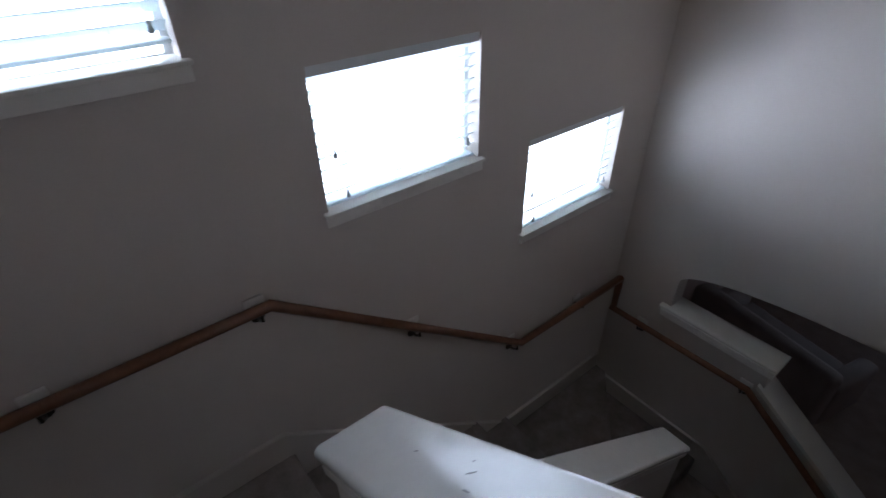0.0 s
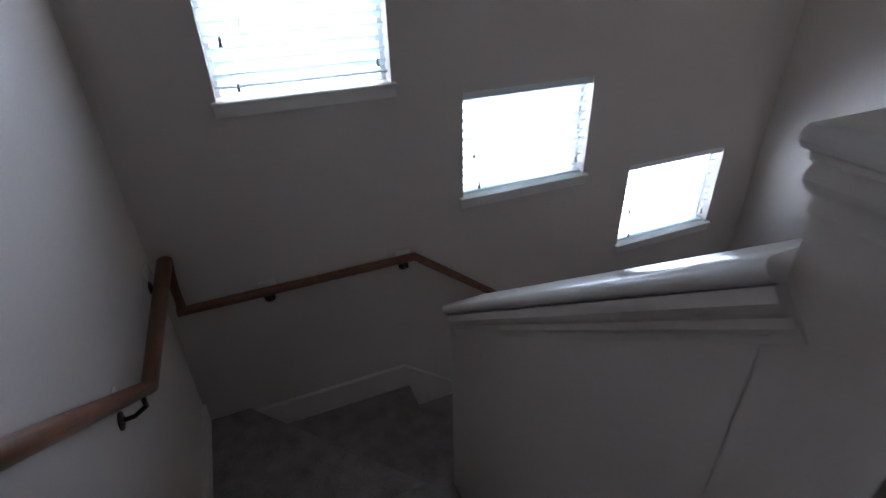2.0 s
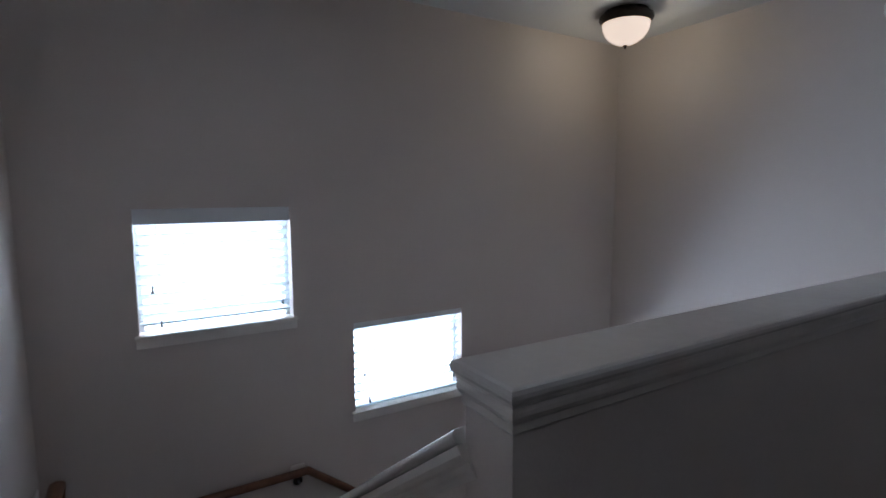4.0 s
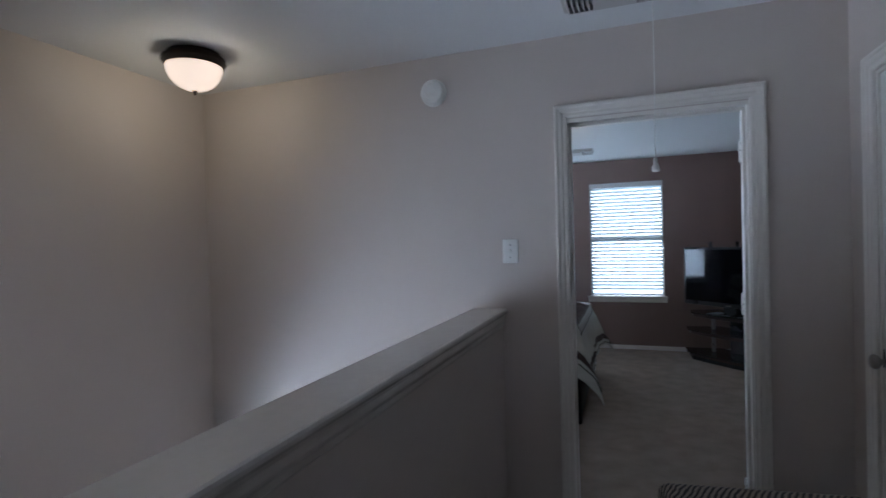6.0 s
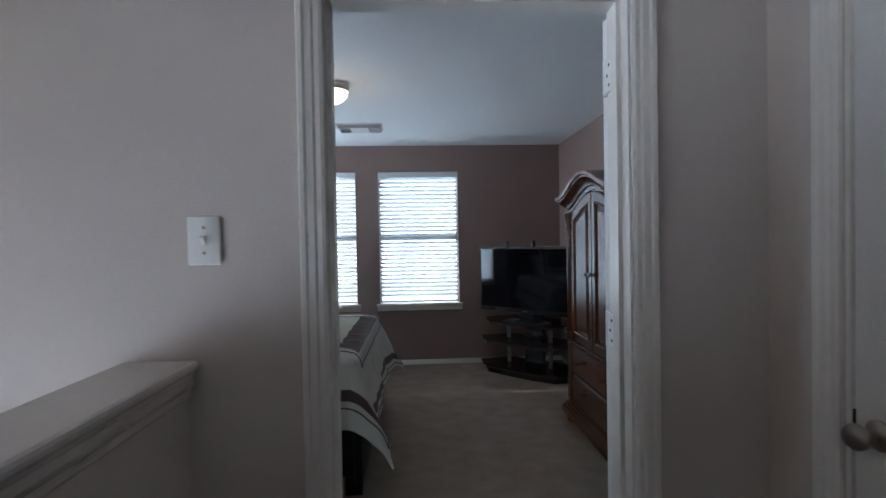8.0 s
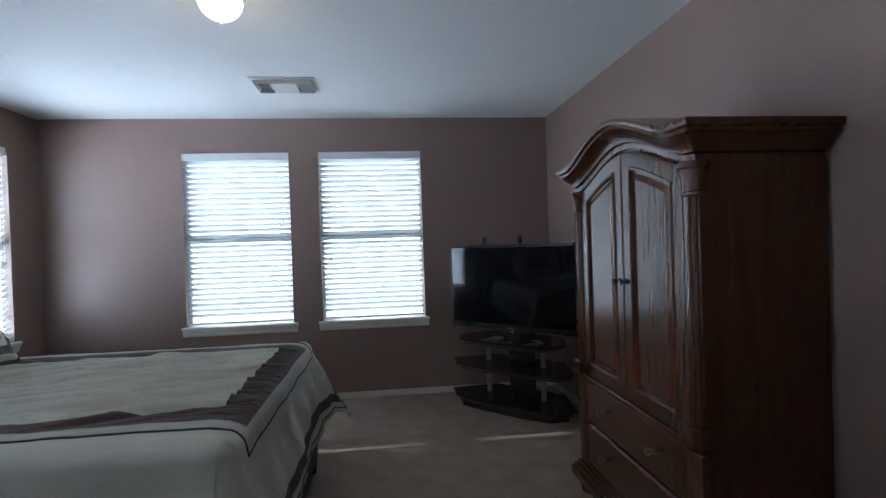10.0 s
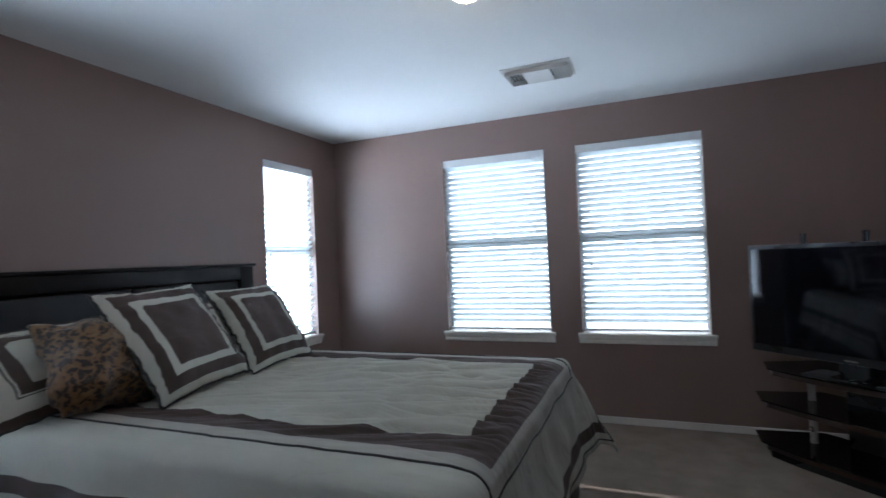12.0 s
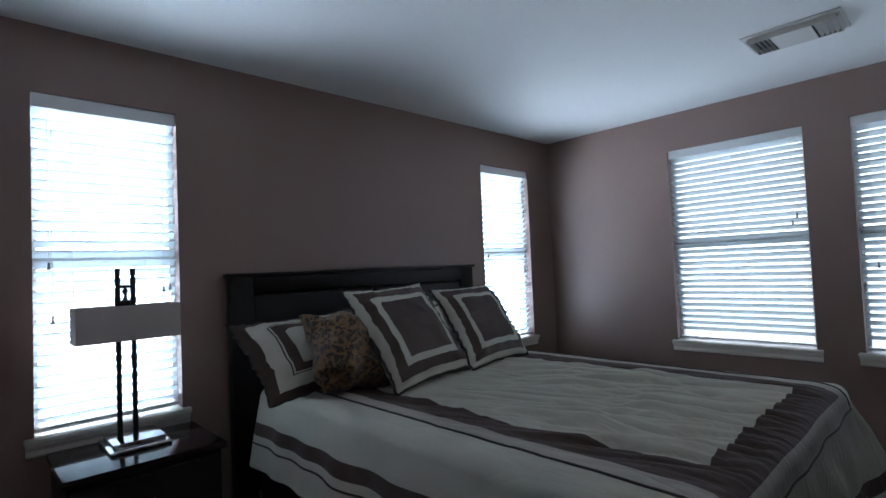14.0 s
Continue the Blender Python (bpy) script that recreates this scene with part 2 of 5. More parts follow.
def wall_mesh(axis, a, b, u0, u1, z0, z1, openings):
    """A wall with thickness a..b across an axis, with openings (u0, u1, z0, z1) cut through."""
    us = sorted({u0, u1, *[o[0] for o in openings], *[o[1] for o in openings]})
    zs = sorted({z0, z1, *[o[2] for o in openings], *[o[3] for o in openings]})

    def full(i, j):
        if not (0 <= i < len(us) - 1 and 0 <= j < len(zs) - 1):
            return False
        u, z = (us[i] + us[i + 1]) / 2, (zs[j] + zs[j + 1]) / 2
        return not any(o[0] < u < o[1] and o[2] < z < o[3] for o in openings)
    bm = bmesh.new()
    put = (lambda c, u, z: (c, u, z)) if axis == "x" else (lambda c, u, z: (u, c, z))

    def quad(*ps):
        bm.faces.new([bm.verts.new(put(*p)) for p in ps])
    for i in range(len(us) - 1):
        for j in range(len(zs) - 1):
            if not full(i, j):
                continue
            p, q, r, s = us[i], us[i + 1], zs[j], zs[j + 1]
            quad((a, p, r), (a, q, r), (a, q, s), (a, p, s))
            quad((b, p, r), (b, p, s), (b, q, s), (b, q, r))
            if not full(i - 1, j):
                quad((a, p, r), (a, p, s), (b, p, s), (b, p, r))
            if not full(i + 1, j):
                quad((a, q, r), (b, q, r), (b, q, s), (a, q, s))
            if not full(i, j - 1):
                quad((a, p, r), (b, p, r), (b, q, r), (a, q, r))
            if not full(i, j + 1):
                quad((a, p, s), (a, q, s), (b, q, s), (b, p, s))
    bmesh.ops.remove_doubles(bm, verts=bm.verts, dist=1e-5)
    return bm


# ---------------------------------------------------------------- structure
LOW, TOP = -2.992, 2.44
H = 0.187
solid("ground", cube(-60, 60, -60, 60, LOW - 0.5, LOW - 0.3), GROUND, "pale dry ground outside the house", "ground", "structure")
# Added ring whose emission stands in for the overbright outdoors behind the windows.
bm = bmesh.new()
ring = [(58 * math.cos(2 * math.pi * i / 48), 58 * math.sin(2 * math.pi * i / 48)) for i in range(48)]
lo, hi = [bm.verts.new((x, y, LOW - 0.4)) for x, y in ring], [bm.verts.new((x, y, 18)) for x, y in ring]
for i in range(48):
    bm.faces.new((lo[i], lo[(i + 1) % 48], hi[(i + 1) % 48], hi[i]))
solid("backdrop", bm, glow("backdrop_glow", (0.86, 0.94, 1.0), 2.4), "pale glowing ring added outside so the windows look blown out", "backdrop", "structure")
solid("floor_low", cube(-0.31, 4.25, -3.6, 4.5, LOW - 0.2, LOW), CARPET, "dim carpeted floor of the lower storey", "floor", "structure")
solid("floor_bedroom", cube(SIDE_X, RIGHT_X, 0.127, FAR_Y, -0.30, 0.0), CARPET, "beige cut-pile carpet on the bedroom floor", "floor", "structure")
# Unseen corridor, added so that less light bounces back into the hall.
solid("floor_added_corridor", cube(3.43, 7.5, -3.47, -1.2, -0.30, 0.0), CARPET, "beige cut-pile carpet of the unseen corridor added to cut bounce light", "floor", "structure")
solid("wall_added_corridor_south", cube(3.56, 7.5, -3.6, -3.47, -0.30, TOP), HALL_PAINT, "beige painted wall of the unseen added corridor", "wall", "structure")
solid("wall_added_corridor_north", cube(3.56, 7.5, -1.2, -1.08, -0.30, TOP), HALL_PAINT, "beige painted wall of the unseen added corridor", "wall", "structure")
solid("wall_added_corridor_end", cube(7.5, 7.62, -3.6, -1.08, -0.30, TOP), HALL_PAINT, "beige painted wall closing the unseen added corridor", "wall", "structure")
solid("ceiling_added_corridor", cube(3.56, 7.62, -3.6, -1.08, TOP, TOP + 0.12), CEILING_PAINT, "white textured ceiling of the unseen added corridor", "ceiling", "structure")
solid("floor_hall", cube(1.66, 3.43, -3.47, -0.001, -0.30, 0.0), CARPET, "beige cut-pile carpet on the upper landing", "floor", "structure")
solid("wall_stair_windows", wall_mesh("x", -0.125, 0.0, -3.6, 0.0, LOW, TOP, STAIR_WINDOWS), HALL_PAINT, "beige painted stairwell wall with three small stepped windows", "wall", "structure")
solid("wall_stair_end", cube(-0.16, 3.56, -3.6, -3.47, LOW, TOP), HALL_PAINT, "beige painted wall beside the upper flight", "wall", "structure")
DOOR = (2.275, 3.08, 0.0, 2.03)
solid("floor_threshold", cube(2.275, 3.08, -0.001, 0.127, -0.019, 0.0), CARPET, "beige carpet running through the doorway", "floor", "structure")
solid("wall_bedroom_door", wall_mesh("y", 0.0, 0.125, -0.31, 4.25, -0.30, TOP, [(2.275, 3.08, -0.02, 2.03)]), HALL_PAINT, "beige painted wall with the bedroom doorway", "wall", "structure")
solid("wall_bedroom_inner", wall_mesh("y", 0.125, 0.14, SIDE_X, RIGHT_X, 0.0, TOP, [DOOR]), BED_PAINT, "mauve-brown painted bedroom face of the doorway wall", "wall", "structure")


def arch_z(x):
    return -0.935 + 0.200 * math.sqrt(max(0, 1 - ((x - 1.5) / 1.07) ** 2))


def low_sill(x):
    return -1.168 if x < 1.09 else -1.335 - 0.68 * (x - 1.05)


def arch_wall():
    bm = bmesh.new()
    box(bm, -0.31, 0.43, 0, 0.125, LOW, -0.30)
    box(bm, 2.57, 4.25, 0, 0.125, LOW, -0.30)
    xs = [0.43 + 2.14 * (0.5 - 0.5 * math.cos(math.pi * i / 36)) for i in range(37)]
    prism(bm, [(xs[0], -0.30)] + [(x, arch_z(x)) for x in xs] + [(xs[-1], -0.30)], "y", 0, 0.125)
    prism(bm, [(0.43, LOW), (2.57, LOW), (2.57, low_sill(2.57)), (1.09, -1.362), (1.09, -1.168), (0.43, -1.168)], "y", 0, 0.125)
    return bm


solid("wall_arch", arch_wall(), HALL_PAINT, "beige painted lower stair wall with an arched opening", "wall", "structure")
solid("wall_bedroom_side", wall_mesh("x", SIDE_X - 0.125, SIDE_X, 0.125, FAR_Y + 0.125, LOW, TOP, SIDE_WINDOWS), BED_PAINT, "mauve-brown painted bedroom wall behind the headboard", "wall", "structure")
# The last opening is unseen, cut to let the added lower fill in.
solid("wall_bedroom_far", wall_mesh("y", FAR_Y, FAR_Y + 0.125, SIDE_X, RIGHT_X + 0.13, LOW, TOP, FAR_WINDOWS + [(1.2, 3.0, -2.1, -0.9)]), BED_PAINT, "mauve-brown painted bedroom wall with two windows", "wall", "structure")
solid("wall_bedroom_right", cube(RIGHT_X, RIGHT_X + 0.13, 0.125, FAR_Y, LOW, TOP), BED_PAINT, "mauve-brown painted bedroom wall behind the armoire", "wall", "structure")
CLOSET = (-1.0, -0.236, 0.0, 2.03)
# The second opening leads into the added corridor and lets hall light escape.
solid("wall_hall_right", wall_mesh("x", 3.43, 3.56, -3.47, 0.0, LOW, TOP, [CLOSET, (-3.47, -1.2, 0.0, TOP)]), HALL_PAINT, "beige painted hall wall with a closet door", "wall", "structure")
solid("ceiling_hall", cube(-0.16, 3.56, -3.6, 0.125, TOP, TOP + 0.12), CEILING_PAINT, "white textured ceiling above stairwell and hall", "ceiling", "structure")
solid("ceiling_bedroom", cube(-0.31, 4.25, 0.127, FAR_Y + 0.16, TOP, TOP + 0.12), CEILING_PAINT, "white textured bedroom ceiling", "ceiling", "structure")

# ---- staircase
stair = thing("staircase", "winding staircase covered in beige carpet, turning twice", "staircase", "", "structure")


def tread(pts, z):
    bm = prism(bmesh.new(), pts, "z", LOW, z)
    top = [e for e in bm.edges if all(abs(v.co.z - z) < 1e-5 for v in e.verts)]
    bmesh.ops.bevel(bm, geom=top, offset=0.022, segments=3, affect="EDGES", profile=0.6)
    part("tread", bm, STAIR_CARPET, stair, "", True)


PX = 0.91
for i in range(3):
    x1 = 1.66 - 0.25 * i
    tread([(x1 - 0.275, -3.468), (x1, -3.468), (x1, -2.532), (x1 - 0.275, -2.532)], -H * (i + 1))
tread([(PX + 0.0, -3.468), (PX + 0.0, -2.46), (0.002, -3.27), (0.002, -3.468)], -4 * H)
tread([(0.002, -3.29), (PX, -2.475), (PX, -2.42), (0.002, -2.42)], -5 * H)
for i in range(5):
    y0 = -2.44 + 0.278 * i
    tread([(0.002, y0), (PX - 0.002, y0), (PX - 0.002, y0 + 0.30), (0.002, y0 + 0.30)], -H * (6 + i))
tread([(0.002, -1.05), (PX, -1.05), (PX, -0.93), (0.10, -0.002), (0.002, -0.002)], -11 * H)
tread([(0.09, -0.002), (PX, -0.95), (PX + 0.02, -0.95), (PX + 0.02, -0.002)], -12 * H)
for i in range(3):
    x0 = PX + 0.25 * i
    tread([(x0, -0.95), (x0 + 0.27, -0.95), (x0 + 0.27, -0.002), (x0, -0.002)], -H * (13 + i))

# ---- skirting boards of the stairs
SK = 0.145


def skirt(pts, axis, a, b):
    return prism(bmesh.new(), pts, axis, a, b)


def stair_skirt(name, label, top, drop, axis, a, b):
    """Skirt that follows the stairs under a line of (along, up), its face coloured for shade, with a ledge on top pale
    as if lit.
    """
    t = thing(name, label, "baseboard", "", "structure")
    # Wall colour on the board paints in the shade on its face.
    part("board", skirt(top + [(u, z - drop) for u, z in reversed(top)], axis, a, b), HALL_PAINT, t)
    lo, hi = (a, b + 0.005) if axis == "x" else ((a, b + 0.005) if a < -1 else (a - 0.005, b))
    # Paler ledge paints in the window light along the top edge.
    part("ledge", skirt([(u, z + 0.009) for u, z in top] + [(u, z + 0.0005) for u, z in reversed(top)], axis, lo, hi), MOULDING_PAINT, t, "thin ledge, pale to paint the lit top edge")
    return t


stair_skirt("baseboard_stair_window", "skirting following the stairs, face coloured for shade, ledge pale as lit", [(-3.29, -0.79), (-2.44, -0.79), (-1.05, -1.91), (-0.02, -1.91)], 0.42, "x", 0.0, 0.016)
stair_skirt("baseboard_stair_left", "skirting beside the upper flight, face coloured for shade, ledge pale as lit", [(0.02, -0.64), (0.93, -0.64), (1.74, -0.02), (1.78, 0.085)], 0.30, "y", -3.47, -3.455)
stair_skirt("baseboard_stair_arch", "skirting under the arched opening, face coloured for shade, ledge pale as lit", [(0.02, -2.10), (0.95, -2.10), (1.95, -2.84)], 0.15, "y", -0.016, 0.0)

# ---- half walls with caps


def cap_profile(x0, x1, z, t=0.03):
    """Bullnosed cap with a stepped moulding beneath on both sides: (across, up)."""
    r = t / 2
    left = [(x0 + r - r * math.sin(a), z - r + r * math.cos(a)) for a in [math.pi * k / 6 for k in range(7)]]
    right = [(x1 - r + r * math.sin(a), z - r + r * math.cos(a)) for a in [math.pi * k / 6 for k in range(7)]]
    return left[::-1] + right


def moulding_profile(x0, x1, z):
    """Two stepped bands under a cap; z is the cap's underside."""
    out = [(0.004, 0), (0.004, -0.018), (0.010, -0.030), (0.016, -0.036), (0.016, -0.048), (0.020, -0.054), (0.0218, -0.066)]
    return [(x0 + a, z + b) for a, b in out] + [(x1 - a, z + b) for a, b in out[::-1]]


def loft_cap(x0, x1, y0, y1, levels):
    """Levels of (inset, height): rectangles that step inwards on three sides, joined from top to bottom."""
    bm = bmesh.new()
    rows = [[bm.verts.new(p) for p in ((x0 + i, y1, z), (x0 + i, y0 + i, z), (x1 - i, y0 + i, z), (x1 - i, y1, z))] for i, z in levels]
    for r, k in zip(rows, rows[1:]):
        for n in range(4):
            bm.faces.new((r[n], r[(n + 1) % 4], k[(n + 1) % 4], k[n]))
    bm.faces.new(rows[0])
    bm.faces.new(rows[-1][::-1])
    return bm


def half_wall(name, label, axis, x0, x1, a, b, z, low):
    """A half wall along y with a cap x0..x1 wide whose moulding wraps its end."""
    t = thing(name, label, "half wall", "", "structure")
    part("wall_body", cube(x0 + 0.022, x1 - 0.022, a + 0.022, b, low, z - 0.03), HALL_PAINT, t)
    part("cap", loft_cap(x0, x1, a, b, [(0.010, z), (0.003, z - 0.003), (0.0, z - 0.010), (0.0, z - 0.018), (0.003, z - 0.025), (0.010, z - 0.028)]), CAP_PAINT, t, "glossy white painted cap board")
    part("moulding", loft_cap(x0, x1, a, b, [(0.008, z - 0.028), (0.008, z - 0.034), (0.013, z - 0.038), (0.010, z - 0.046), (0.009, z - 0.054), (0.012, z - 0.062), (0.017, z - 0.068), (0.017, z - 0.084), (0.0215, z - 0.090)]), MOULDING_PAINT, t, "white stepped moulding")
    return t


half_wall("half_wall_hall", "beige half wall with a white cap guarding the stairwell", "y", 1.784, 1.972, -2.548, -0.002, 1.095, -0.30)


def sloped_wall(name, label, pts, end, axis, body, across):
    """A half wall under a sloping cap: pts are the cap's top line from low to high."""
    t = thing(name, label, "half wall", "", "structure")
    (u0, z0), (u1, z1) = pts
    k = (z1 - z0) / (u1 - u0)
    s = 0.022 if u1 > u0 else -0.022
    part("wall_body", prism(bmesh.new(), [(u0 + s, LOW), (end, LOW), (end, z1 - 0.03 + k * (end - u1)), (u0 + s, z0 + k * s - 0.03)], axis, *body), HALL_PAINT, t)
    mid = (across[0] + across[1]) / 2
    w = (across[1] - across[0]) / 2
    line = [((u, mid, z) if axis == "y" else (mid, u, z)) for u, z in pts]
    part("cap", sweep(bmesh.new(), line, [(a, b) for a, b in cap_profile(-w, w, 0.0)]), CAP_PAINT, t, "glossy white painted sloping cap board", True)
    low = [((u + (s * 0.3 if i == 0 else 0), mid, z) if axis == "y" else (mid, u + (s * 0.3 if i == 0 else 0), z)) for i, (u, z) in enumerate(pts)]
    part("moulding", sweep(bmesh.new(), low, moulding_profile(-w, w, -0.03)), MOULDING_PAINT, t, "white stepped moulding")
    return t


sloped_wall("half_wall_upper_flight", "sloping beige half wall with a glossy white cap beside the upper flight", [(0.89, 0.277), (1.79, 0.955)], 1.806, "y", (-2.527, -2.405), (-2.55, -2.383))
sloped_wall("half_wall_middle_flight", "sloping beige half wall with a white cap beside the middle flight", [(-0.815, -1.19), (-2.39, -0.06)], -2.40, "x", (0.912, 1.038), (0.89, 1.06))

sill = thing("arch_sill", "white stepped and sloping sill of the arched opening", "sill", "", "structure")
bm = bmesh.new()
prism(bm, cap_profile(-0.035, 0.155, -1.138), "x", 0.37, 1.115)
part("sill_board", bm, TRIM, sill, "", True)
part("moulding", prism(bmesh.new(), moulding_profile(-0.035, 0.155, -1.168), "x", 0.38, 1.105), TRIM, sill)
part("sloping_cap", prism(bmesh.new(), [(1.06, -1.31), (2.57, -2.338), (2.57, -2.368), (1.06, -1.34)], "y", -0.03, 0.15), TRIM, sill)

# ---------------------------------------------------------------- windows and blinds


def stool(parent, w, z, slim):
    """Inner sill board with horns, and the apron moulding beneath."""
    z += 0.004
    if slim:
        part("window_sill", cube(-0.02, w + 0.02, -0.026, 0.074, z - 0.014, z, 0.004), TRIM, parent, "white painted sill board", True)
        part("apron", cube(-0.015, w + 0.015, -0.016, -0.0005, z - 0.058, z - 0.014, 0.004), TRIM, parent, "white moulding under the sill", True)
        return
    part("window_sill", cube(-0.035, w + 0.035, -0.034, 0.074, z - 0.024, z, 0.006), TRIM, parent, "white painted sill board", True)
    ap = prism(bmesh.new(), [(-0.002, z - 0.024), (-0.024, z - 0.024), (-0.024, z - 0.034), (-0.014, z - 0.050), (-0.014, z - 0.070), (-0.006, z - 0.080), (-0.002, z - 0.080)], "x", -0.03, w + 0.03)
    part("apron", ap, TRIM, parent, "white moulding under the sill")


def window(name, label, w, z0, z1, m, sashes):
    """Vinyl window in an opening; local x along the wall, y outwards."""
    t = thing(name, label, "window", "", "structure")
    t.matrix_world = m
    f = 0.022
    bm = bmesh.new()
    box(bm, 0, f, 0.075, 0.12, z0, z1)
    box(bm, w - f, w, 0.075, 0.12, z0, z1)
    box(bm, f, w - f, 0.075, 0.12, z0, z0 + 0.008)
    box(bm, f, w - f, 0.075, 0.12, z1 - f, z1)
    fr = part("window_frame", bm, VINYL, t)
    if sashes:
        mid = z0 + (z1 - z0) * 0.5
        part("meeting_rail", cube(f, w - f, 0.073, 0.115, mid - 0.028, mid + 0.028, 0.004), VINYL, t)
        panes = [(z0 + 0.008, mid - 0.028), (mid + 0.028, z1 - f)]
    else:
        panes = [(z0 + 0.008, z1 - f)]
    for a, b in panes:
        p = part("pane", cube(f, w - f, 0.098, 0.102, a, b), GLASS, t)
        p.visible_shadow = False
    stool(t, w, z0, not sashes)
    return t


SLAT_MESHES = {}


def slat_mesh(w):
    if w not in SLAT_MESHES:
        bm = bmesh.new()
        tilt, half = radians(SLAT_TILT), 0.0252
        top, low = [], []
        for k in range(4):
            s = -half + 2 * half * k / 3
            bow = 0.0028 * (1 - (s / half) ** 2)
            y, z = s * math.cos(tilt) + bow * math.sin(tilt), -s * math.sin(tilt) + bow * math.cos(tilt)
            top.append((y, z + 0.0013))
            low.append((y, z - 0.0013))
        prism(bm, top + low[::-1], "x", 0.006, w - 0.006)
        SLAT_MESHES[w] = mesh_of(bm, "slat", SLAT)
    return SLAT_MESHES[w]


SLAT_TILT = 37


def tassel(parent, x, y, z, top):
    bm = sweep(bmesh.new(), [(x, y, z + 0.02), (x, y, top)], circle(0.0011, 5))
    part("pull_cord", bm, CORD, parent)
    part("tassel", lathe(bmesh.new(), [(0.002, 0.034), (0.005, 0.028), (0.0045, 0.018), (0.0085, 0.006), (0.0085, 0.0)], (x, y, z), 10), GREY_PLASTIC, parent, "small grey cord tassel", True)


def blind(label, w, z0, z1, m, gap, cords, tassels, board=0.062, lift=0.042):
    """Slatted blind hung in the window's opening."""
    t = thing("window_blind", label, "blind", "window blinds")
    t.matrix_world = m
    y = 0.045
    part("valance", cube(0.002, w - 0.002, 0.008, 0.016, z1 - board, z1 - 0.001, 0.002), VINYL, t, "white valance board")
    part("headrail", cube(0.004, w - 0.004, 0.018, 0.075, z1 - board + 0.015, z1 - 0.003), VINYL, t)
    bottom = z0 + gap + 0.005
    part("bottom_rail", cube(0.005, w - 0.005, y - 0.022, y + 0.022, bottom, bottom + (0.017 if z1 - z0 > 1 else 0.011), 0.003), VINYL if z1 - z0 > 1 else SLAT, t)
    top, first = z1 - board - 0.013, bottom + lift
    n = int(round((top - first) / 0.0445))
    me = slat_mesh(round(w, 3))
    for i in range(n + 1):
        ob = new("slat", me)
        ob.parent = t
        ob.location = (random.uniform(-0.0015, 0.0015), y, first + (top - first) * i / n)
        ob.rotation_euler = (radians(random.uniform(-0.6, 0.6)), radians(random.uniform(-0.12, 0.12)), 0)
    for c in cords:
        bm = bmesh.new()
        for s in (-0.024, 0.024):
            sweep(bm, [(w * c, y + s, bottom), (w * c, y + s, z1 - 0.05)], circle(0.0010, 5))
        part("ladder_cord", bm, CORD, t)
    for x, z in tassels:
        tassel(t, w * x, 0.012, z, z1 - 0.06)
    return t


def at_side(x, y):
    return pose(x, y, 0, 0, 0, 90)


for i, (a, b, c, d) in enumerate(STAIR_WINDOWS):
    m = at_side(0.0, a)
    window("window_%d" % (i + 1), "small square white vinyl window above the stairs", b - a, c, d, m, False)
    blind("white slatted blind in a small stairwell window", b - a, c, d, m, (0.034, 0.002, 0.002)[i], (0.2, 0.8), [(0.09, c + 0.19), (0.93, c + 0.07), (0.13, c + 0.03)], (0.070, 0.036, 0.036)[i])
for i, (a, b, c, d) in enumerate(FAR_WINDOWS):
    m = pose(a, FAR_Y, 0)
    window("window_%d" % (i + 4), "tall white single-hung window in the far bedroom wall", b - a, c, d, m, True)
    blind("white slatted blind in a tall bedroom window", b - a, c, d, m, 0.012, (0.15, 0.5, 0.85), [(0.93, 1.55), (0.9, 1.5)] if i == 0 else [(0.1, 1.2)], 0.062, 0.077)
for i, (a, b, c, d) in enumerate(SIDE_WINDOWS):
    m = at_side(SIDE_X, a)
    window("window_%d" % (i + 6), "narrow white single-hung window beside the bed", b - a, c, d, m, True)
    blind("white slatted blind glowing in a narrow bedroom window", b - a, c, d, m, 0.012, (0.25, 0.75), [(0.1, 1.38), (0.12, 1.15), (0.88, 1.26), (0.93, 1.27)])

# ---------------------------------------------------------------- door frames and doors


def casing_ring():
    """Casing profile: (across from the opening outwards, out of the wall)."""
    return [(0.0, 0.0), (0.0, 0.010), (0.008, 0.014), (0.020, 0.013), (0.026, 0.018), (0.042, 0.019), (0.048, 0.024), (0.058, 0.024), (0.062, 0.019), (0.062, 0.0)]


def casing(bm, u0, u1, top, put):
    """Mitred casing round an opening; put(u, z, out) gives the place."""
    ring = casing_ring()
    line = [(u0, 0.0, -1, 0), (u0, top, -1, 1), (u1, top, 1, 1), (u1, 0.0, 1, 0)]
    rows = [[bm.verts.new(put(u + a * su, z + a * sz, o)) for a, o in ring] for u, z, su, sz in line]
    for r, s in zip(rows, rows[1:]):
        for i in range(len(ring)):
            j = (i + 1) % len(ring)
            bm.faces.new((r[i], r[j], s[j], s[i]))
    bm.faces.new(rows[0])
    bm.faces.new(rows[-1][::-1])
    return bm


door_frame = thing("trim_bedroom_door", "white painted doorway casing with stepped moulding", "door frame", "", "structure")
part("casing", casing(bmesh.new(), 2.292, 3.068, 2.036, lambda u, z, o: (u, -o, z)), TRIM, door_frame)
part("inner_casing", casing(bmesh.new(), 2.292, 3.068, 2.036, lambda u, z, o: (u, 0.14 + o, z)), TRIM, door_frame)
bm = bmesh.new()
box(bm, 2.275, 2.293, 0.0, 0.14, 0.0, 2.03)
box(bm, 3.062, 3.08, 0.0, 0.14, 0.0, 2.03)
box(bm, 2.293, 3.062, 0.0, 0.14, 2.012, 2.03)
part("jamb", bm, TRIM, door_frame)
bm = bmesh.new()
box(bm, 2.293, 2.305, 0.045, 0.085, 0.0, 2.012)
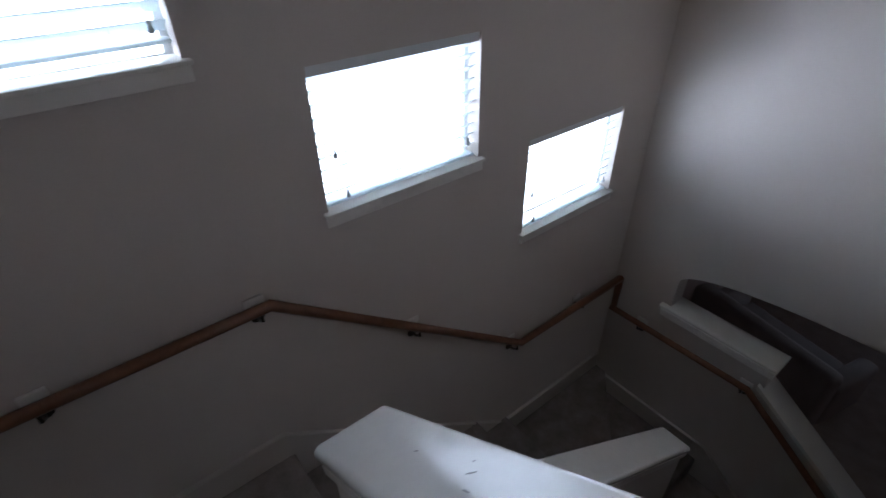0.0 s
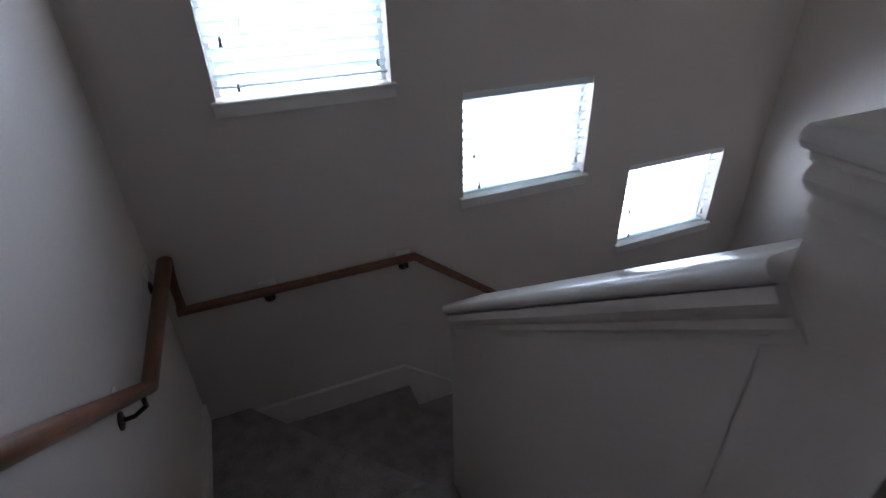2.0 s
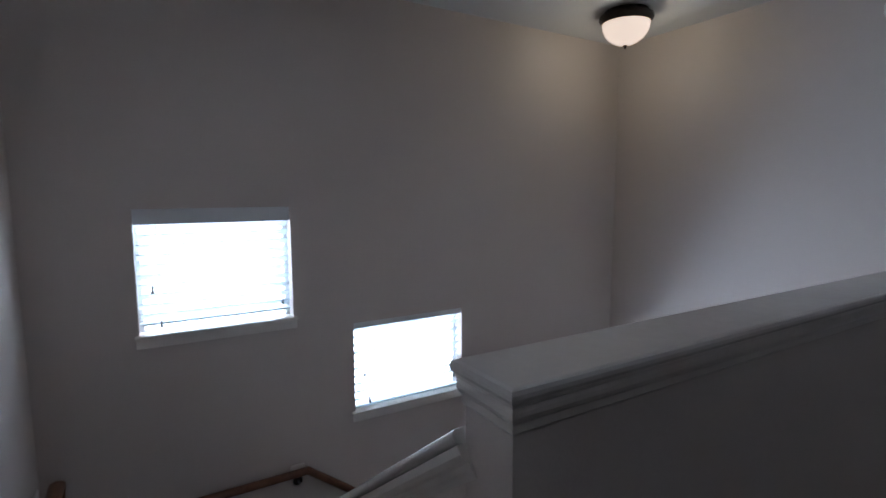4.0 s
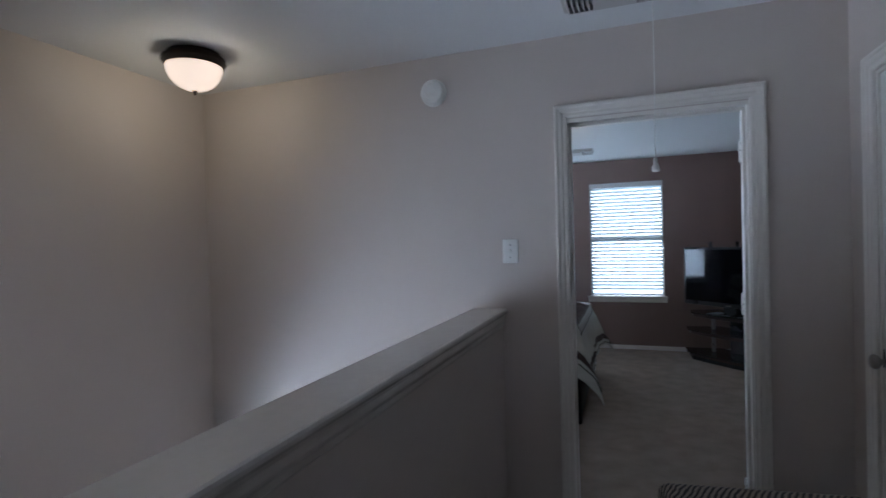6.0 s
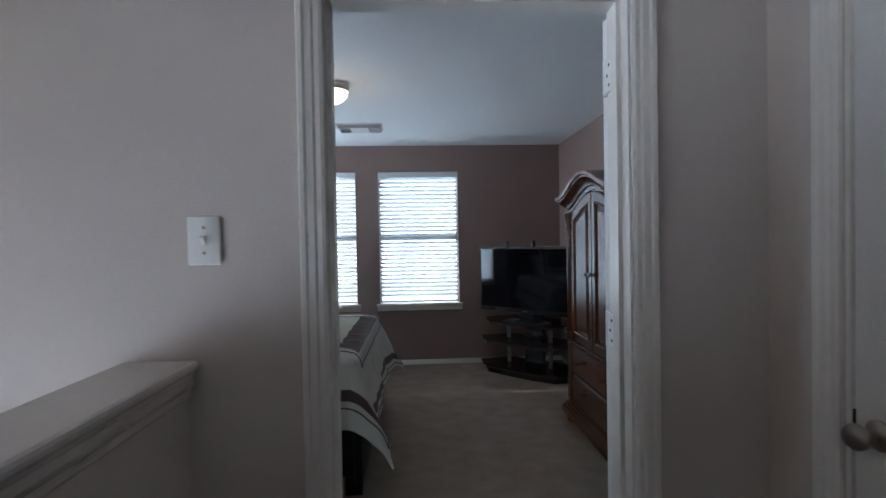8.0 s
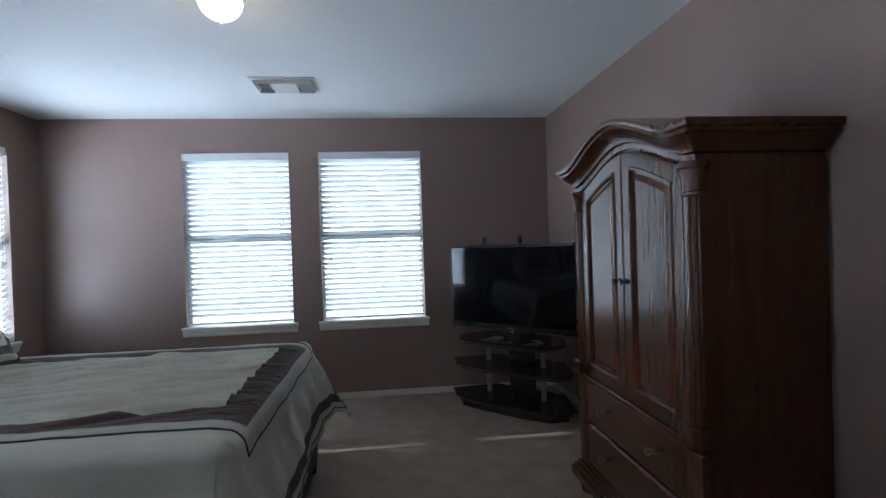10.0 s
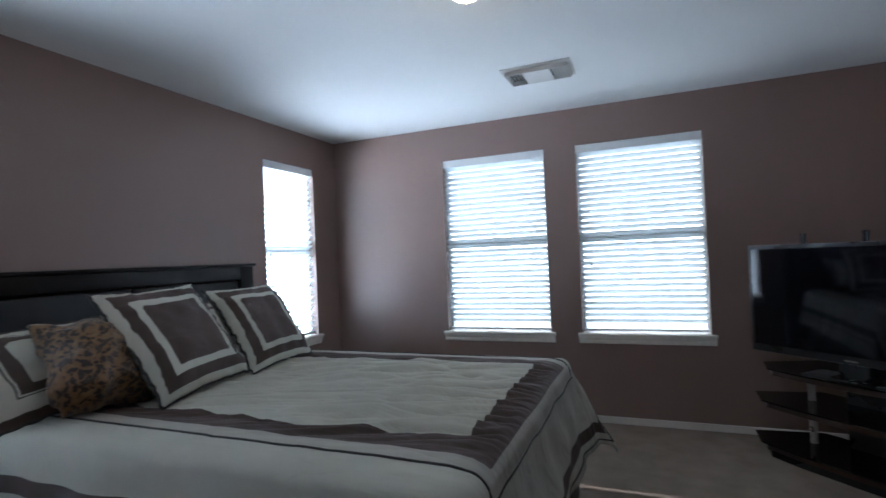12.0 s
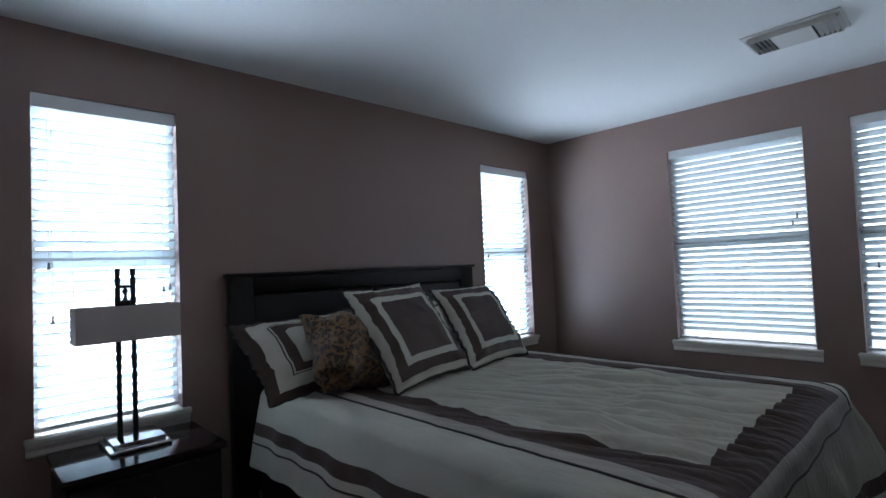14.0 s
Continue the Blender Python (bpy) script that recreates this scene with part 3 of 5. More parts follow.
box(bm, 3.050, 3.062, 0.045, 0.085, 0.0, 2.012)
box(bm, 2.305, 3.050, 0.045, 0.085, 2.0, 2.012)
part("door_stop", bm, TRIM, door_frame)


def six_panel(bm, w, h, t):
    """A six-panel door leaf, local x across from the latch edge, y thickness, z up."""
    us = [0, 0.11 * w / 0.76, w / 2 - 0.055, w / 2 + 0.055, w - 0.11 * w / 0.76, w]
    zs = [0, 0.23, 0.80, 1.00, 1.60, 1.70, h - 0.11, h]
    for face, s in ((0.0, 1), (t, -1)):
        for i in range(5):
            for j in range(7):
                a, b, c, d = us[i], us[i + 1], zs[j], zs[j + 1]
                q = [(a, c), (b, c), (b, d), (a, d)]
                if i in (1, 3) and j in (1, 3, 5):
                    rings = []
                    for ins, dep in ((0, 0), (0.010, 0.009), (0.018, 0.009), (0.050, 0.003)):
                        rings.append([bm.verts.new((u + (ins if u == a else -ins), face + dep * s, z + (ins if z == c else -ins))) for u, z in q])
                    for r, k in zip(rings, rings[1:]):
                        for n in range(4):
                            bm.faces.new((r[n], r[(n + 1) % 4], k[(n + 1) % 4], k[n]))
                    bm.faces.new(rings[-1])
                else:
                    bm.faces.new([bm.verts.new((u, face, z)) for u, z in q])
    for a, b in (((0, 0), (0, h)), ((0, h), (w, h)), ((w, h), (w, 0)), ((w, 0), (0, 0))):
        bm.faces.new([bm.verts.new(p) for p in ((a[0], 0, a[1]), (b[0], 0, b[1]), (b[0], t, b[1]), (a[0], t, a[1]))])
    bmesh.ops.remove_doubles(bm, verts=bm.verts, dist=1e-5)
    return bm


def knob(parent, x, z, y, side):
    prof = [(0.031, 0.0), (0.031, 0.006), (0.024, 0.011), (0.011, 0.016), (0.010, 0.032), (0.018, 0.038), (0.026, 0.046), (0.027, 0.056), (0.021, 0.065), (0.008, 0.069)]
    part("door_handle", lathe(bmesh.new(), [(r, side * h) for r, h in prof], (x, y, z), 20, "y"), NICKEL, parent, "brushed nickel door knob", True)


closet_frame = thing("trim_closet_door", "white painted closet door casing", "door frame", "", "structure")
part("casing", casing(bmesh.new(), -1.006, -0.230, 2.036, lambda u, z, o: (3.43 - o, u, z)), TRIM, closet_frame)
bm = bmesh.new()
box(bm, 3.43, 3.56, -0.248, -0.236, 0.0, 2.03)
box(bm, 3.43, 3.56, -1.0, -0.988, 0.0, 2.03)
box(bm, 3.43, 3.56, -0.988, -0.248, 2.018, 2.03)
part("jamb", bm, TRIM, closet_frame)
closet = thing("door_1", "closed white six-panel closet door", "door", "", "structure")
closet.matrix_world = pose(3.438, -0.251, 0.008, 0, 0, -90)
part("door_leaf", six_panel(bmesh.new(), 0.735, 2.007, 0.035), DOOR_PAINT, closet, "", False)
knob(closet, 0.058, 0.965, 0.0, -1)
part("latch", cube(-0.006, 0.001, -0.004, 0.02, 0.93, 1.0, 0.001), BRONZE, closet, "dark metal latch")
solid("wall_closet_back", cube(3.58, 3.60, -1.2, 0.0, -0.1, 2.2), HALL_PAINT, "plain painted closet back", "wall", "structure")

bed_door = thing("door_2", "white six-panel bedroom door standing wide open", "door", "", "structure")
bed_door.matrix_world = pose(3.075, 0.150, 0.008, 0, 0, 14)
part("door_leaf", six_panel(bmesh.new(), 0.745, 2.0, 0.035), DOOR_PAINT, bed_door)
knob(bed_door, 0.69, 0.955, 0.035, 1)


def hinge(z):
    h = part("hinge", cube(3.054, 3.0618, 0.088, 0.139, z - 0.045, z + 0.045, 0.001), WHITE_PLASTIC, door_frame, "painted-over door hinge")
    part("hinge_pin", lathe(bmesh.new(), [(0.007, -0.05), (0.007, 0.05)], (3.058, 0.146, z), 10), WHITE_PLASTIC, h)
    for k in (-0.028, 0.0, 0.028):
        part("screw", lathe(bmesh.new(), [(0.005, 0.0), (0.004, -0.0012)], (3.0538, 0.108 + 0.012 * (k == 0), z + k), 8, "x"), BRONZE, h)


for z in (0.25, 1.12, 1.83):
    hinge(z)

# ---------------------------------------------------------------- baseboards
for name, bm in (
    ("baseboard_far", cube(SIDE_X + 0.012, RIGHT_X - 0.012, FAR_Y - 0.013, FAR_Y, 0.0, 0.052, 0.003)),
    ("baseboard_right", cube(RIGHT_X - 0.013, RIGHT_X, 0.14, FAR_Y - 0.013, 0.0, 0.052, 0.003)),
    ("baseboard_side", cube(SIDE_X, SIDE_X + 0.013, 0.14, FAR_Y - 0.013, 0.0, 0.052, 0.003)),
    ("baseboard_door_left", cube(1.955, 2.229, -0.013, 0.0, 0.0, 0.085, 0.003)),
    ("baseboard_door_right", cube(3.145, 3.43, -0.013, 0.0, 0.0, 0.085, 0.003)),
    ("baseboard_hall", cube(3.417, 3.43, -1.2, -1.077, 0.0, 0.085, 0.003)),
    ("baseboard_landing", cube(1.75, 3.417, -3.47, -3.457, 0.0, 0.085, 0.003)),
    ("baseboard_half_wall", cube(1.951, 1.963, -2.53, -0.013, 0.0, 0.085, 0.003)),
):
    solid(name, bm, TRIM, "white painted baseboard along the carpet", "baseboard", "structure")

# ---------------------------------------------------------------- handrail
rail = thing("handrail", "round stained wooden handrail on wall brackets", "handrail")
R = circle(0.0215, 16)
X0, Y0, Y1 = 0.07, -3.40, -0.06


def rail_part(path):
    part("rail", sweep(bmesh.new(), path, R), RAIL_WOOD, rail, "", True)


rail_part([(1.86, Y0, 0.985), (0.80, Y0, 0.20), (X0, Y0, 0.20), (X0, Y0 + 0.002, -0.05)])
rail_part([(X0, Y0 - 0.02, -0.048), (X0, -2.363, -0.046), (X0, -1.036, -1.093), (X0, Y1 - 0.004, -1.093), (X0, Y1, -1.375)])
rail_part([(X0 - 0.02, Y1, -1.372), (1.03, Y1, -1.355), (2.25, Y1, -2.25)])


def bracket(place, to_wall):
    p, d = Vector(place), Vector(to_wall)
    b = part("bracket", sweep(bmesh.new(), [p + Vector((0, 0, -0.02)), p + Vector((0, 0, -0.05)), p + d * 0.5 + Vector((0, 0, -0.075)), p + d * 0.98 + Vector((0, 0, -0.078))], circle(0.0065, 8), up=(0.3, 0.3, 0.9)), BRONZE, rail, "dark metal bracket", True)
    ax = "x" if abs(d.x) > abs(d.y) else "y"
    s = -1 if (d.x + d.y) > 0 else 1
    part("rosette", lathe(bmesh.new(), [(0.026, 0.0), (0.026, s * 0.004), (0.012, s * 0.009)], p + d + Vector((0, 0, -0.078)), 16, ax), BRONZE, b, "", True)
    w = p + d
    if ax == "x":
        part("backing_block", cube(w.x + 0.0005, w.x + 0.012, w.y - 0.038, w.y + 0.038, w.z - 0.022, w.z + 0.014, 0.005), TRIM, rail, "white painted backing block")
    else:
        a, c = sorted((w.y - s * 0.0, w.y + s * 0.012))
        part("backing_block", cube(w.x - 0.038, w.x + 0.038, a + 0.0005 * s, c, w.z - 0.022, w.z + 0.014, 0.005), TRIM, rail, "white painted backing block")


for y, z in ((-2.40, -0.046), (-3.05, -0.047), (-1.75, -0.53), (-1.06, -1.08), (-0.45, -1.093)):
    bracket((X0, y, z), (-X0, 0, 0))
for x, z in ((0.88, 0.255), (0.12, 0.20), (1.70, 0.86)):
    bracket((x, Y0, z), (0, -3.47 - Y0, 0))
for x, z in ((0.28, -1.368), (1.0, -1.356), (1.7, -1.84)):
    bracket((x, Y1, z), (0, -Y1, 0))

# ---------------------------------------------------------------- hall fixtures


def ceiling_lamp(label, x, y, glass, metal, r, depth, drop=0.0):
    t = thing("ceiling_lamp", label, "ceiling lamp", "", "", (x, y, TOP - drop))
    if drop:
        part("canopy", lathe(bmesh.new(), [(r * 0.86, drop), (r * 0.9, drop * 0.4), (r * 0.82, 0.0)], (0, 0, 0), 32), metal, t, "", True)
    part("base_ring", lathe(bmesh.new(), [(r * 0.8, 0.0), (r * 1.03, -0.004), (r * 1.05, -0.022), (r * 0.99, -0.036), (r * 0.93, -0.046), (r * 0.9, -0.046)], (0, 0, 0), 40), metal, t, "", True)
    prof = [(r * 0.92, -0.042)] + [(r * 0.92 * math.cos(a), -0.042 - depth * math.sin(a)) for a in [math.pi / 2 * k / 9 for k in range(1, 10)]]
    g = part("glass_bowl", lathe(bmesh.new(), prof, (0, 0, 0), 40), glass, t, "softly glowing glass bowl", True)
    g.visible_shadow = False
    part("finial", lathe(bmesh.new(), [(0.012, -0.038 - depth), (0.013, -0.045 - depth), (0.006, -0.051 - depth), (0.007, -0.058 - depth), (0.002, -0.063 - depth)], (0, 0, 0), 14), metal, t, "", True)


ceiling_lamp("lit flush ceiling lamp with alabaster bowl and bronze ring", 0.505, -0.55, GLOW_HALL, BRONZE, 0.145, 0.125, 0.022)
ceiling_lamp("lit flush ceiling lamp with white opal bowl", 1.97, 2.17, GLOW_BED, SATIN, 0.100, 0.085)

smoke = thing("smoke_detector", "round white smoke detector high on the wall", "smoke detector", "", "", (1.60, 0, 2.245))
part("base", lathe(bmesh.new(), [(0.072, 0.0), (0.072, -0.010), (0.068, -0.012)], (0, 0, 0), 32, "y"), WHITE_PLASTIC, smoke, "", True)
part("cover", lathe(bmesh.new(), [(0.066, -0.012), (0.066, -0.030), (0.058, -0.042), (0.040, -0.046), (0.038, -0.043), (0.018, -0.043), (0.016, -0.048), (0.004, -0.049)], (0, 0, 0), 32, "y"), WHITE_PLASTIC, smoke, "", True)

sw = thing("light_switch", "white toggle light switch with a tall plate", "light switch", "", "", (1.995, 0, 1.39))
part("plate", cube(-0.040, 0.040, -0.007, 0.0, -0.061, 0.061, 0.004, 3), WHITE_PLASTIC, sw, "", True)
part("toggle", prism(bmesh.new(), [(-0.007, 0.012), (-0.020, 0.010), (-0.021, 0.003), (-0.007, -0.010)], "x", -0.005, 0.005), WHITE_PLASTIC, sw)
for z in (-0.031, 0.031):
    part("screw", lathe(bmesh.new(), [(0.004, -0.007), (0.003, -0.0085)], (0, 0, z), 10, "y"), NICKEL, sw)

chime = thing("door_chime", "grey plastic door chime box on the wall", "door chime", "", "", (1.0, -3.47, 1.37))
part("housing", prism(bmesh.new(), [(-0.10, 0), (0.10, 0)] + [(0.10 - 0.04 + 0.04 * math.cos(a), 0.07 + 0.04 * math.sin(a)) for a in [math.pi / 2 * k / 5 for k in range(6)]] + [(-0.06 + 0.04 * math.cos(a), 0.07 + 0.04 * math.sin(a)) for a in [math.pi / 2 + math.pi / 2 * k / 5 for k in range(6)]], "y", 0.0, 0.045), GREY_PLASTIC, chime)
part("cover", cube(-0.092, 0.092, 0.045, 0.052, 0.008, 0.095, 0.003), WHITE_PLASTIC, chime)

pull = thing("attic_pull_cord", "white attic pull cord with a small plastic bell", "pull cord", "", "", (2.65, -0.80, 1.655))
part("cord", sweep(bmesh.new(), [(0, 0, 0.03), (0.002, 0, 0.3), (0, 0.001, 0.785)], circle(0.0016, 6)), CORD, pull)
part("bell", lathe(bmesh.new(), [(0.003, 0.042), (0.006, 0.036), (0.007, 0.022), (0.012, 0.008), (0.0125, 0.0), (0.009, -0.004)], (0, 0, 0), 14), WHITE_PLASTIC, pull, "", True)

# ---------------------------------------------------------------- bedroom: cloth materials


def banded_cloth(name, bands, creases=0.0, weave=420):
    """Cloth whose colour follows bands of (from, colour) along the UV's first value."""
    m, n, l, p = nodes_of(name)
    uv = n.new("ShaderNodeUVMap")
    sep = n.new("ShaderNodeSeparateXYZ")
    l.new(uv.outputs[0], sep.inputs[0])
    ramp = n.new("ShaderNodeValToRGB")
    ramp.color_ramp.interpolation = "CONSTANT"
    els = ramp.color_ramp.elements
    els[0].position, els[0].color = bands[0][0], (*bands[0][1], 1)
    els[1].position, els[1].color = bands[1][0], (*bands[1][1], 1)
    for pos, col in bands[2:]:
        e = els.new(pos)
        e.color = (*col, 1)
    l.new(sep.outputs[0], ramp.inputs[0])
    co, fine, big = n.new("ShaderNodeTexCoord"), n.new("ShaderNodeTexNoise"), n.new("ShaderNodeTexNoise")
    fine.inputs["Scale"].default_value, big.inputs["Scale"].default_value = weave, 5
    l.new(co.outputs["Object"], fine.inputs["Vector"])
    l.new(co.outputs["Object"], big.inputs["Vector"])
    mr = n.new("ShaderNodeMapRange")
    mr.inputs[3].default_value, mr.inputs[4].default_value = 0.86, 1.12
    l.new(big.outputs["Fac"], mr.inputs[0])
    mul = n.new("ShaderNodeVectorMath")
    mul.operation = "SCALE"
    l.new(ramp.outputs[0], mul.inputs[0])
    l.new(mr.outputs[0], mul.inputs["Scale"])
    l.new(mul.outputs[0], p.inputs["Base Color"])
    p.inputs["Roughness"].default_value = 0.75
    p.inputs["Sheen Weight"].default_value = 0.06
    bp = n.new("ShaderNodeBump")
    bp.inputs["Strength"].default_value, bp.inputs["Distance"].default_value = 0.25, 0.002
    l.new(fine.outputs["Fac"], bp.inputs["Height"])
    l.new(bp.outputs[0], p.inputs["Normal"])
    if creases:
        mp, cr = n.new("ShaderNodeMapping"), n.new("ShaderNodeTexNoise")
        mp.inputs["Scale"].default_value, mp.inputs["Rotation"].default_value = (3.2, 15, 7), (0, 0, radians(-9))
        l.new(co.outputs["Object"], mp.inputs[0])
        l.new(mp.outputs[0], cr.inputs["Vector"])
        cr.inputs["Scale"].default_value, cr.inputs["Detail"].default_value, cr.inputs["Distortion"].default_value = 1.0, 3, 1.4
        b2 = n.new("ShaderNodeBump")
        b2.inputs["Strength"].default_value, b2.inputs["Distance"].default_value = creases, 0.03
        l.new(cr.outputs["Fac"], b2.inputs["Height"])
        l.new(b2.outputs[0], bp.inputs["Normal"])
    return m


CREAM, BROWN, LINE = (0.50, 0.49, 0.415), (0.060, 0.035, 0.027), (0.035, 0.03, 0.03)
PALE = (0.40, 0.37, 0.32)
PIPING = plain("dark_piping", (0.03, 0.026, 0.026), 0.7)
DUVET = banded_cloth("striped_duvet", [(0.0, CREAM), (0.145, BROWN), (0.205, CREAM), (0.465, PALE), (0.53, BROWN), (0.655, CREAM)], 0.3)
SHAM_DARK = banded_cloth("dark_square_sham", [(0.0, BROWN), (0.58, CREAM), (0.70, BROWN), (0.88, CREAM), (0.985, LINE)], 0.25)
SHAM_LIGHT = banded_cloth("light_sham", [(0.0, CREAM), (0.46, BROWN), (0.61, CREAM), (0.635, LINE), (0.655, CREAM), (0.85, BROWN)], 0.25)


def fur_material():
    m, n, l, p = nodes_of("leopard_print")
    co, mp = n.new("ShaderNodeTexCoord"), n.new("ShaderNodeMapping")
    l.new(co.outputs["Object"], mp.inputs[0])
    warp = n.new("ShaderNodeTexNoise")
    warp.inputs["Scale"].default_value = 22
    l.new(mp.outputs[0], warp.inputs["Vector"])
    mixv = n.new("ShaderNodeMix")
    mixv.data_type = "VECTOR"
    mixv.inputs[0].default_value = 0.06
    l.new(mp.outputs[0], mixv.inputs[4])
    l.new(warp.outputs["Color"], mixv.inputs[5])
    vo = n.new("ShaderNodeTexVoronoi")
    vo.inputs["Scale"].default_value = 50
    l.new(mixv.outputs[1], vo.inputs["Vector"])
    ramp = n.new("ShaderNodeValToRGB")
    e = ramp.color_ramp.elements
    e[0].position, e[0].color = 0.0, (0.090, 0.042, 0.016, 1)
    e[1].position, e[1].color = 0.26, (0.018, 0.012, 0.010, 1)
    for pos, c in ((0.42, (0.03, 0.018, 0.012, 1)), (0.50, (0.15, 0.075, 0.026, 1)), (0.9, (0.22, 0.12, 0.045, 1))):
        x = e.new(pos)
        x.color = c
    l.new(vo.outputs["Distance"], ramp.inputs[0])
    l.new(ramp.outputs[0], p.inputs["Base Color"])
    p.inputs["Roughness"].default_value = 0.7
    p.inputs["Sheen Weight"].default_value = 0.3
    fn = n.new("ShaderNodeTexNoise")
    fn.inputs["Scale"].default_value = 320
    l.new(co.outputs["Object"], fn.inputs["Vector"])
    bp = n.new("ShaderNodeBump")
    bp.inputs["Strength"].default_value, bp.inputs["Distance"].default_value = 0.5, 0.004
    l.new(fn.outputs["Fac"], bp.inputs["Height"])
    l.new(bp.outputs[0], p.inputs["Normal"])
    return m


def zebra_material():
    m, n, l, p = nodes_of("zebra_print")
    co, wv = n.new("ShaderNodeTexCoord"), n.new("ShaderNodeTexWave")
    mp = n.new("ShaderNodeMapping")
    mp.inputs["Rotation"].default_value = (0.5, 0.5, 0.7)
    l.new(co.outputs["Object"], mp.inputs[0])
    wv.inputs["Scale"].default_value, wv.inputs["Distortion"].default_value, wv.inputs["Detail"].default_value = 23, 3.0, 2.0
    l.new(mp.outputs[0], wv.inputs["Vector"])
    ramp = n.new("ShaderNodeValToRGB")
    ramp.color_ramp.elements[0].position, ramp.color_ramp.elements[0].color = 0.42, (0.022, 0.016, 0.014, 1)
    ramp.color_ramp.elements[1].position, ramp.color_ramp.elements[1].color = 0.55, (0.27, 0.21, 0.165, 1)
    l.new(wv.outputs["Fac"], ramp.inputs[0])
    l.new(ramp.outputs[0], p.inputs["Base Color"])
    p.inputs["Roughness"].default_value = 0.8
    return m


LEOPARD, ZEBRA = fur_material(), zebra_material()

# ---------------------------------------------------------------- bed
HEAD_X = SIDE_X + 0.02
BY0, BY1, BX1, BZ = 1.47, 2.97, 2.13, 0.765

bed = thing("bed", "dark upholstered bed with a tall panelled headboard", "bed")
hb = bmesh.new()
box(hb, HEAD_X, HEAD_X + 0.06, 1.35, 1.47, 0.0, 1.315, 0.006)
box(hb, HEAD_X, HEAD_X + 0.06, 3.05, 3.17, 0.0, 1.315, 0.006)
box(hb, HEAD_X, HEAD_X + 0.06, 1.47, 3.05, 1.225, 1.315, 0.006)
box(hb, HEAD_X, HEAD_X + 0.06, 1.47, 3.05, 0.20, 0.42, 0.006)
part("headboard_frame", hb, DARK_WOOD, bed, "", True)
part("headboard_cap", cube(HEAD_X - 0.005, HEAD_X + 0.075, 1.335, 3.185, 1.315, 1.335, 0.006), DARK_WOOD, bed, "", True)
for a, b in ((1.475, 2.255), (2.265, 3.045)):
    part("headboard_panel", cube(HEAD_X + 0.005, HEAD_X + 0.048, a, b, 0.42, 1.22, 0.02, 3), LEATHER, bed, "padded black leather panel", True)
for y in (BY0 + 0.01, BY1 - 0.05):
    part("side_rail", cube(HEAD_X + 0.06, BX1 + 0.02, y, y + 0.04, 0.10, 0.36, 0.006), DARK_WOOD, bed, "", True)
part("footboard", cube(BX1 + 0.02, BX1 + 0.065, BY0 - 0.02, BY1 + 0.02, 0.06, 0.42, 0.008), DARK_WOOD, bed, "low dark footboard", True)
for y in (BY0, BY1 - 0.06):
    part("leg", cube(BX1 - 0.03, BX1 + 0.06, y, y + 0.06, 0.0, 0.10, 0.004), DARK_WOOD, bed)
part("slat_base", cube(HEAD_X + 0.06, BX1 + 0.02, BY0 + 0.05, BY1 - 0.05, 0.28, 0.34), DARK_WOOD, bed)
solid("mattress", cube(HEAD_X + 0.07, BX1 - 0.01, BY0 + 0.04, BY1 - 0.04, 0.34, BZ - 0.035, 0.05, 3), surface("mattress_ticking", (0.5, 0.5, 0.48), 0.8, 0, 200, 0.2, 0.05, 4), "thick mattress under the striped duvet", "mattress", "", True)


D_SIDE, D_FOOT, D_R, D_X0, D_OUT = 0.40, 0.49, 0.055, 0.10, 0.085
D_HALF, D_MID, D_LEN = (BY1 - BY0) / 2, (BY0 + BY1) / 2, BX1 - 0.10


def crease(a, b, seed):
    """A sharp-crested fold, from 0 in the hollow to 1 on the crest."""
    return max(0.0, 1 - 3.8 * abs(noise.noise(Vector((a, b, seed))))) ** 1.3


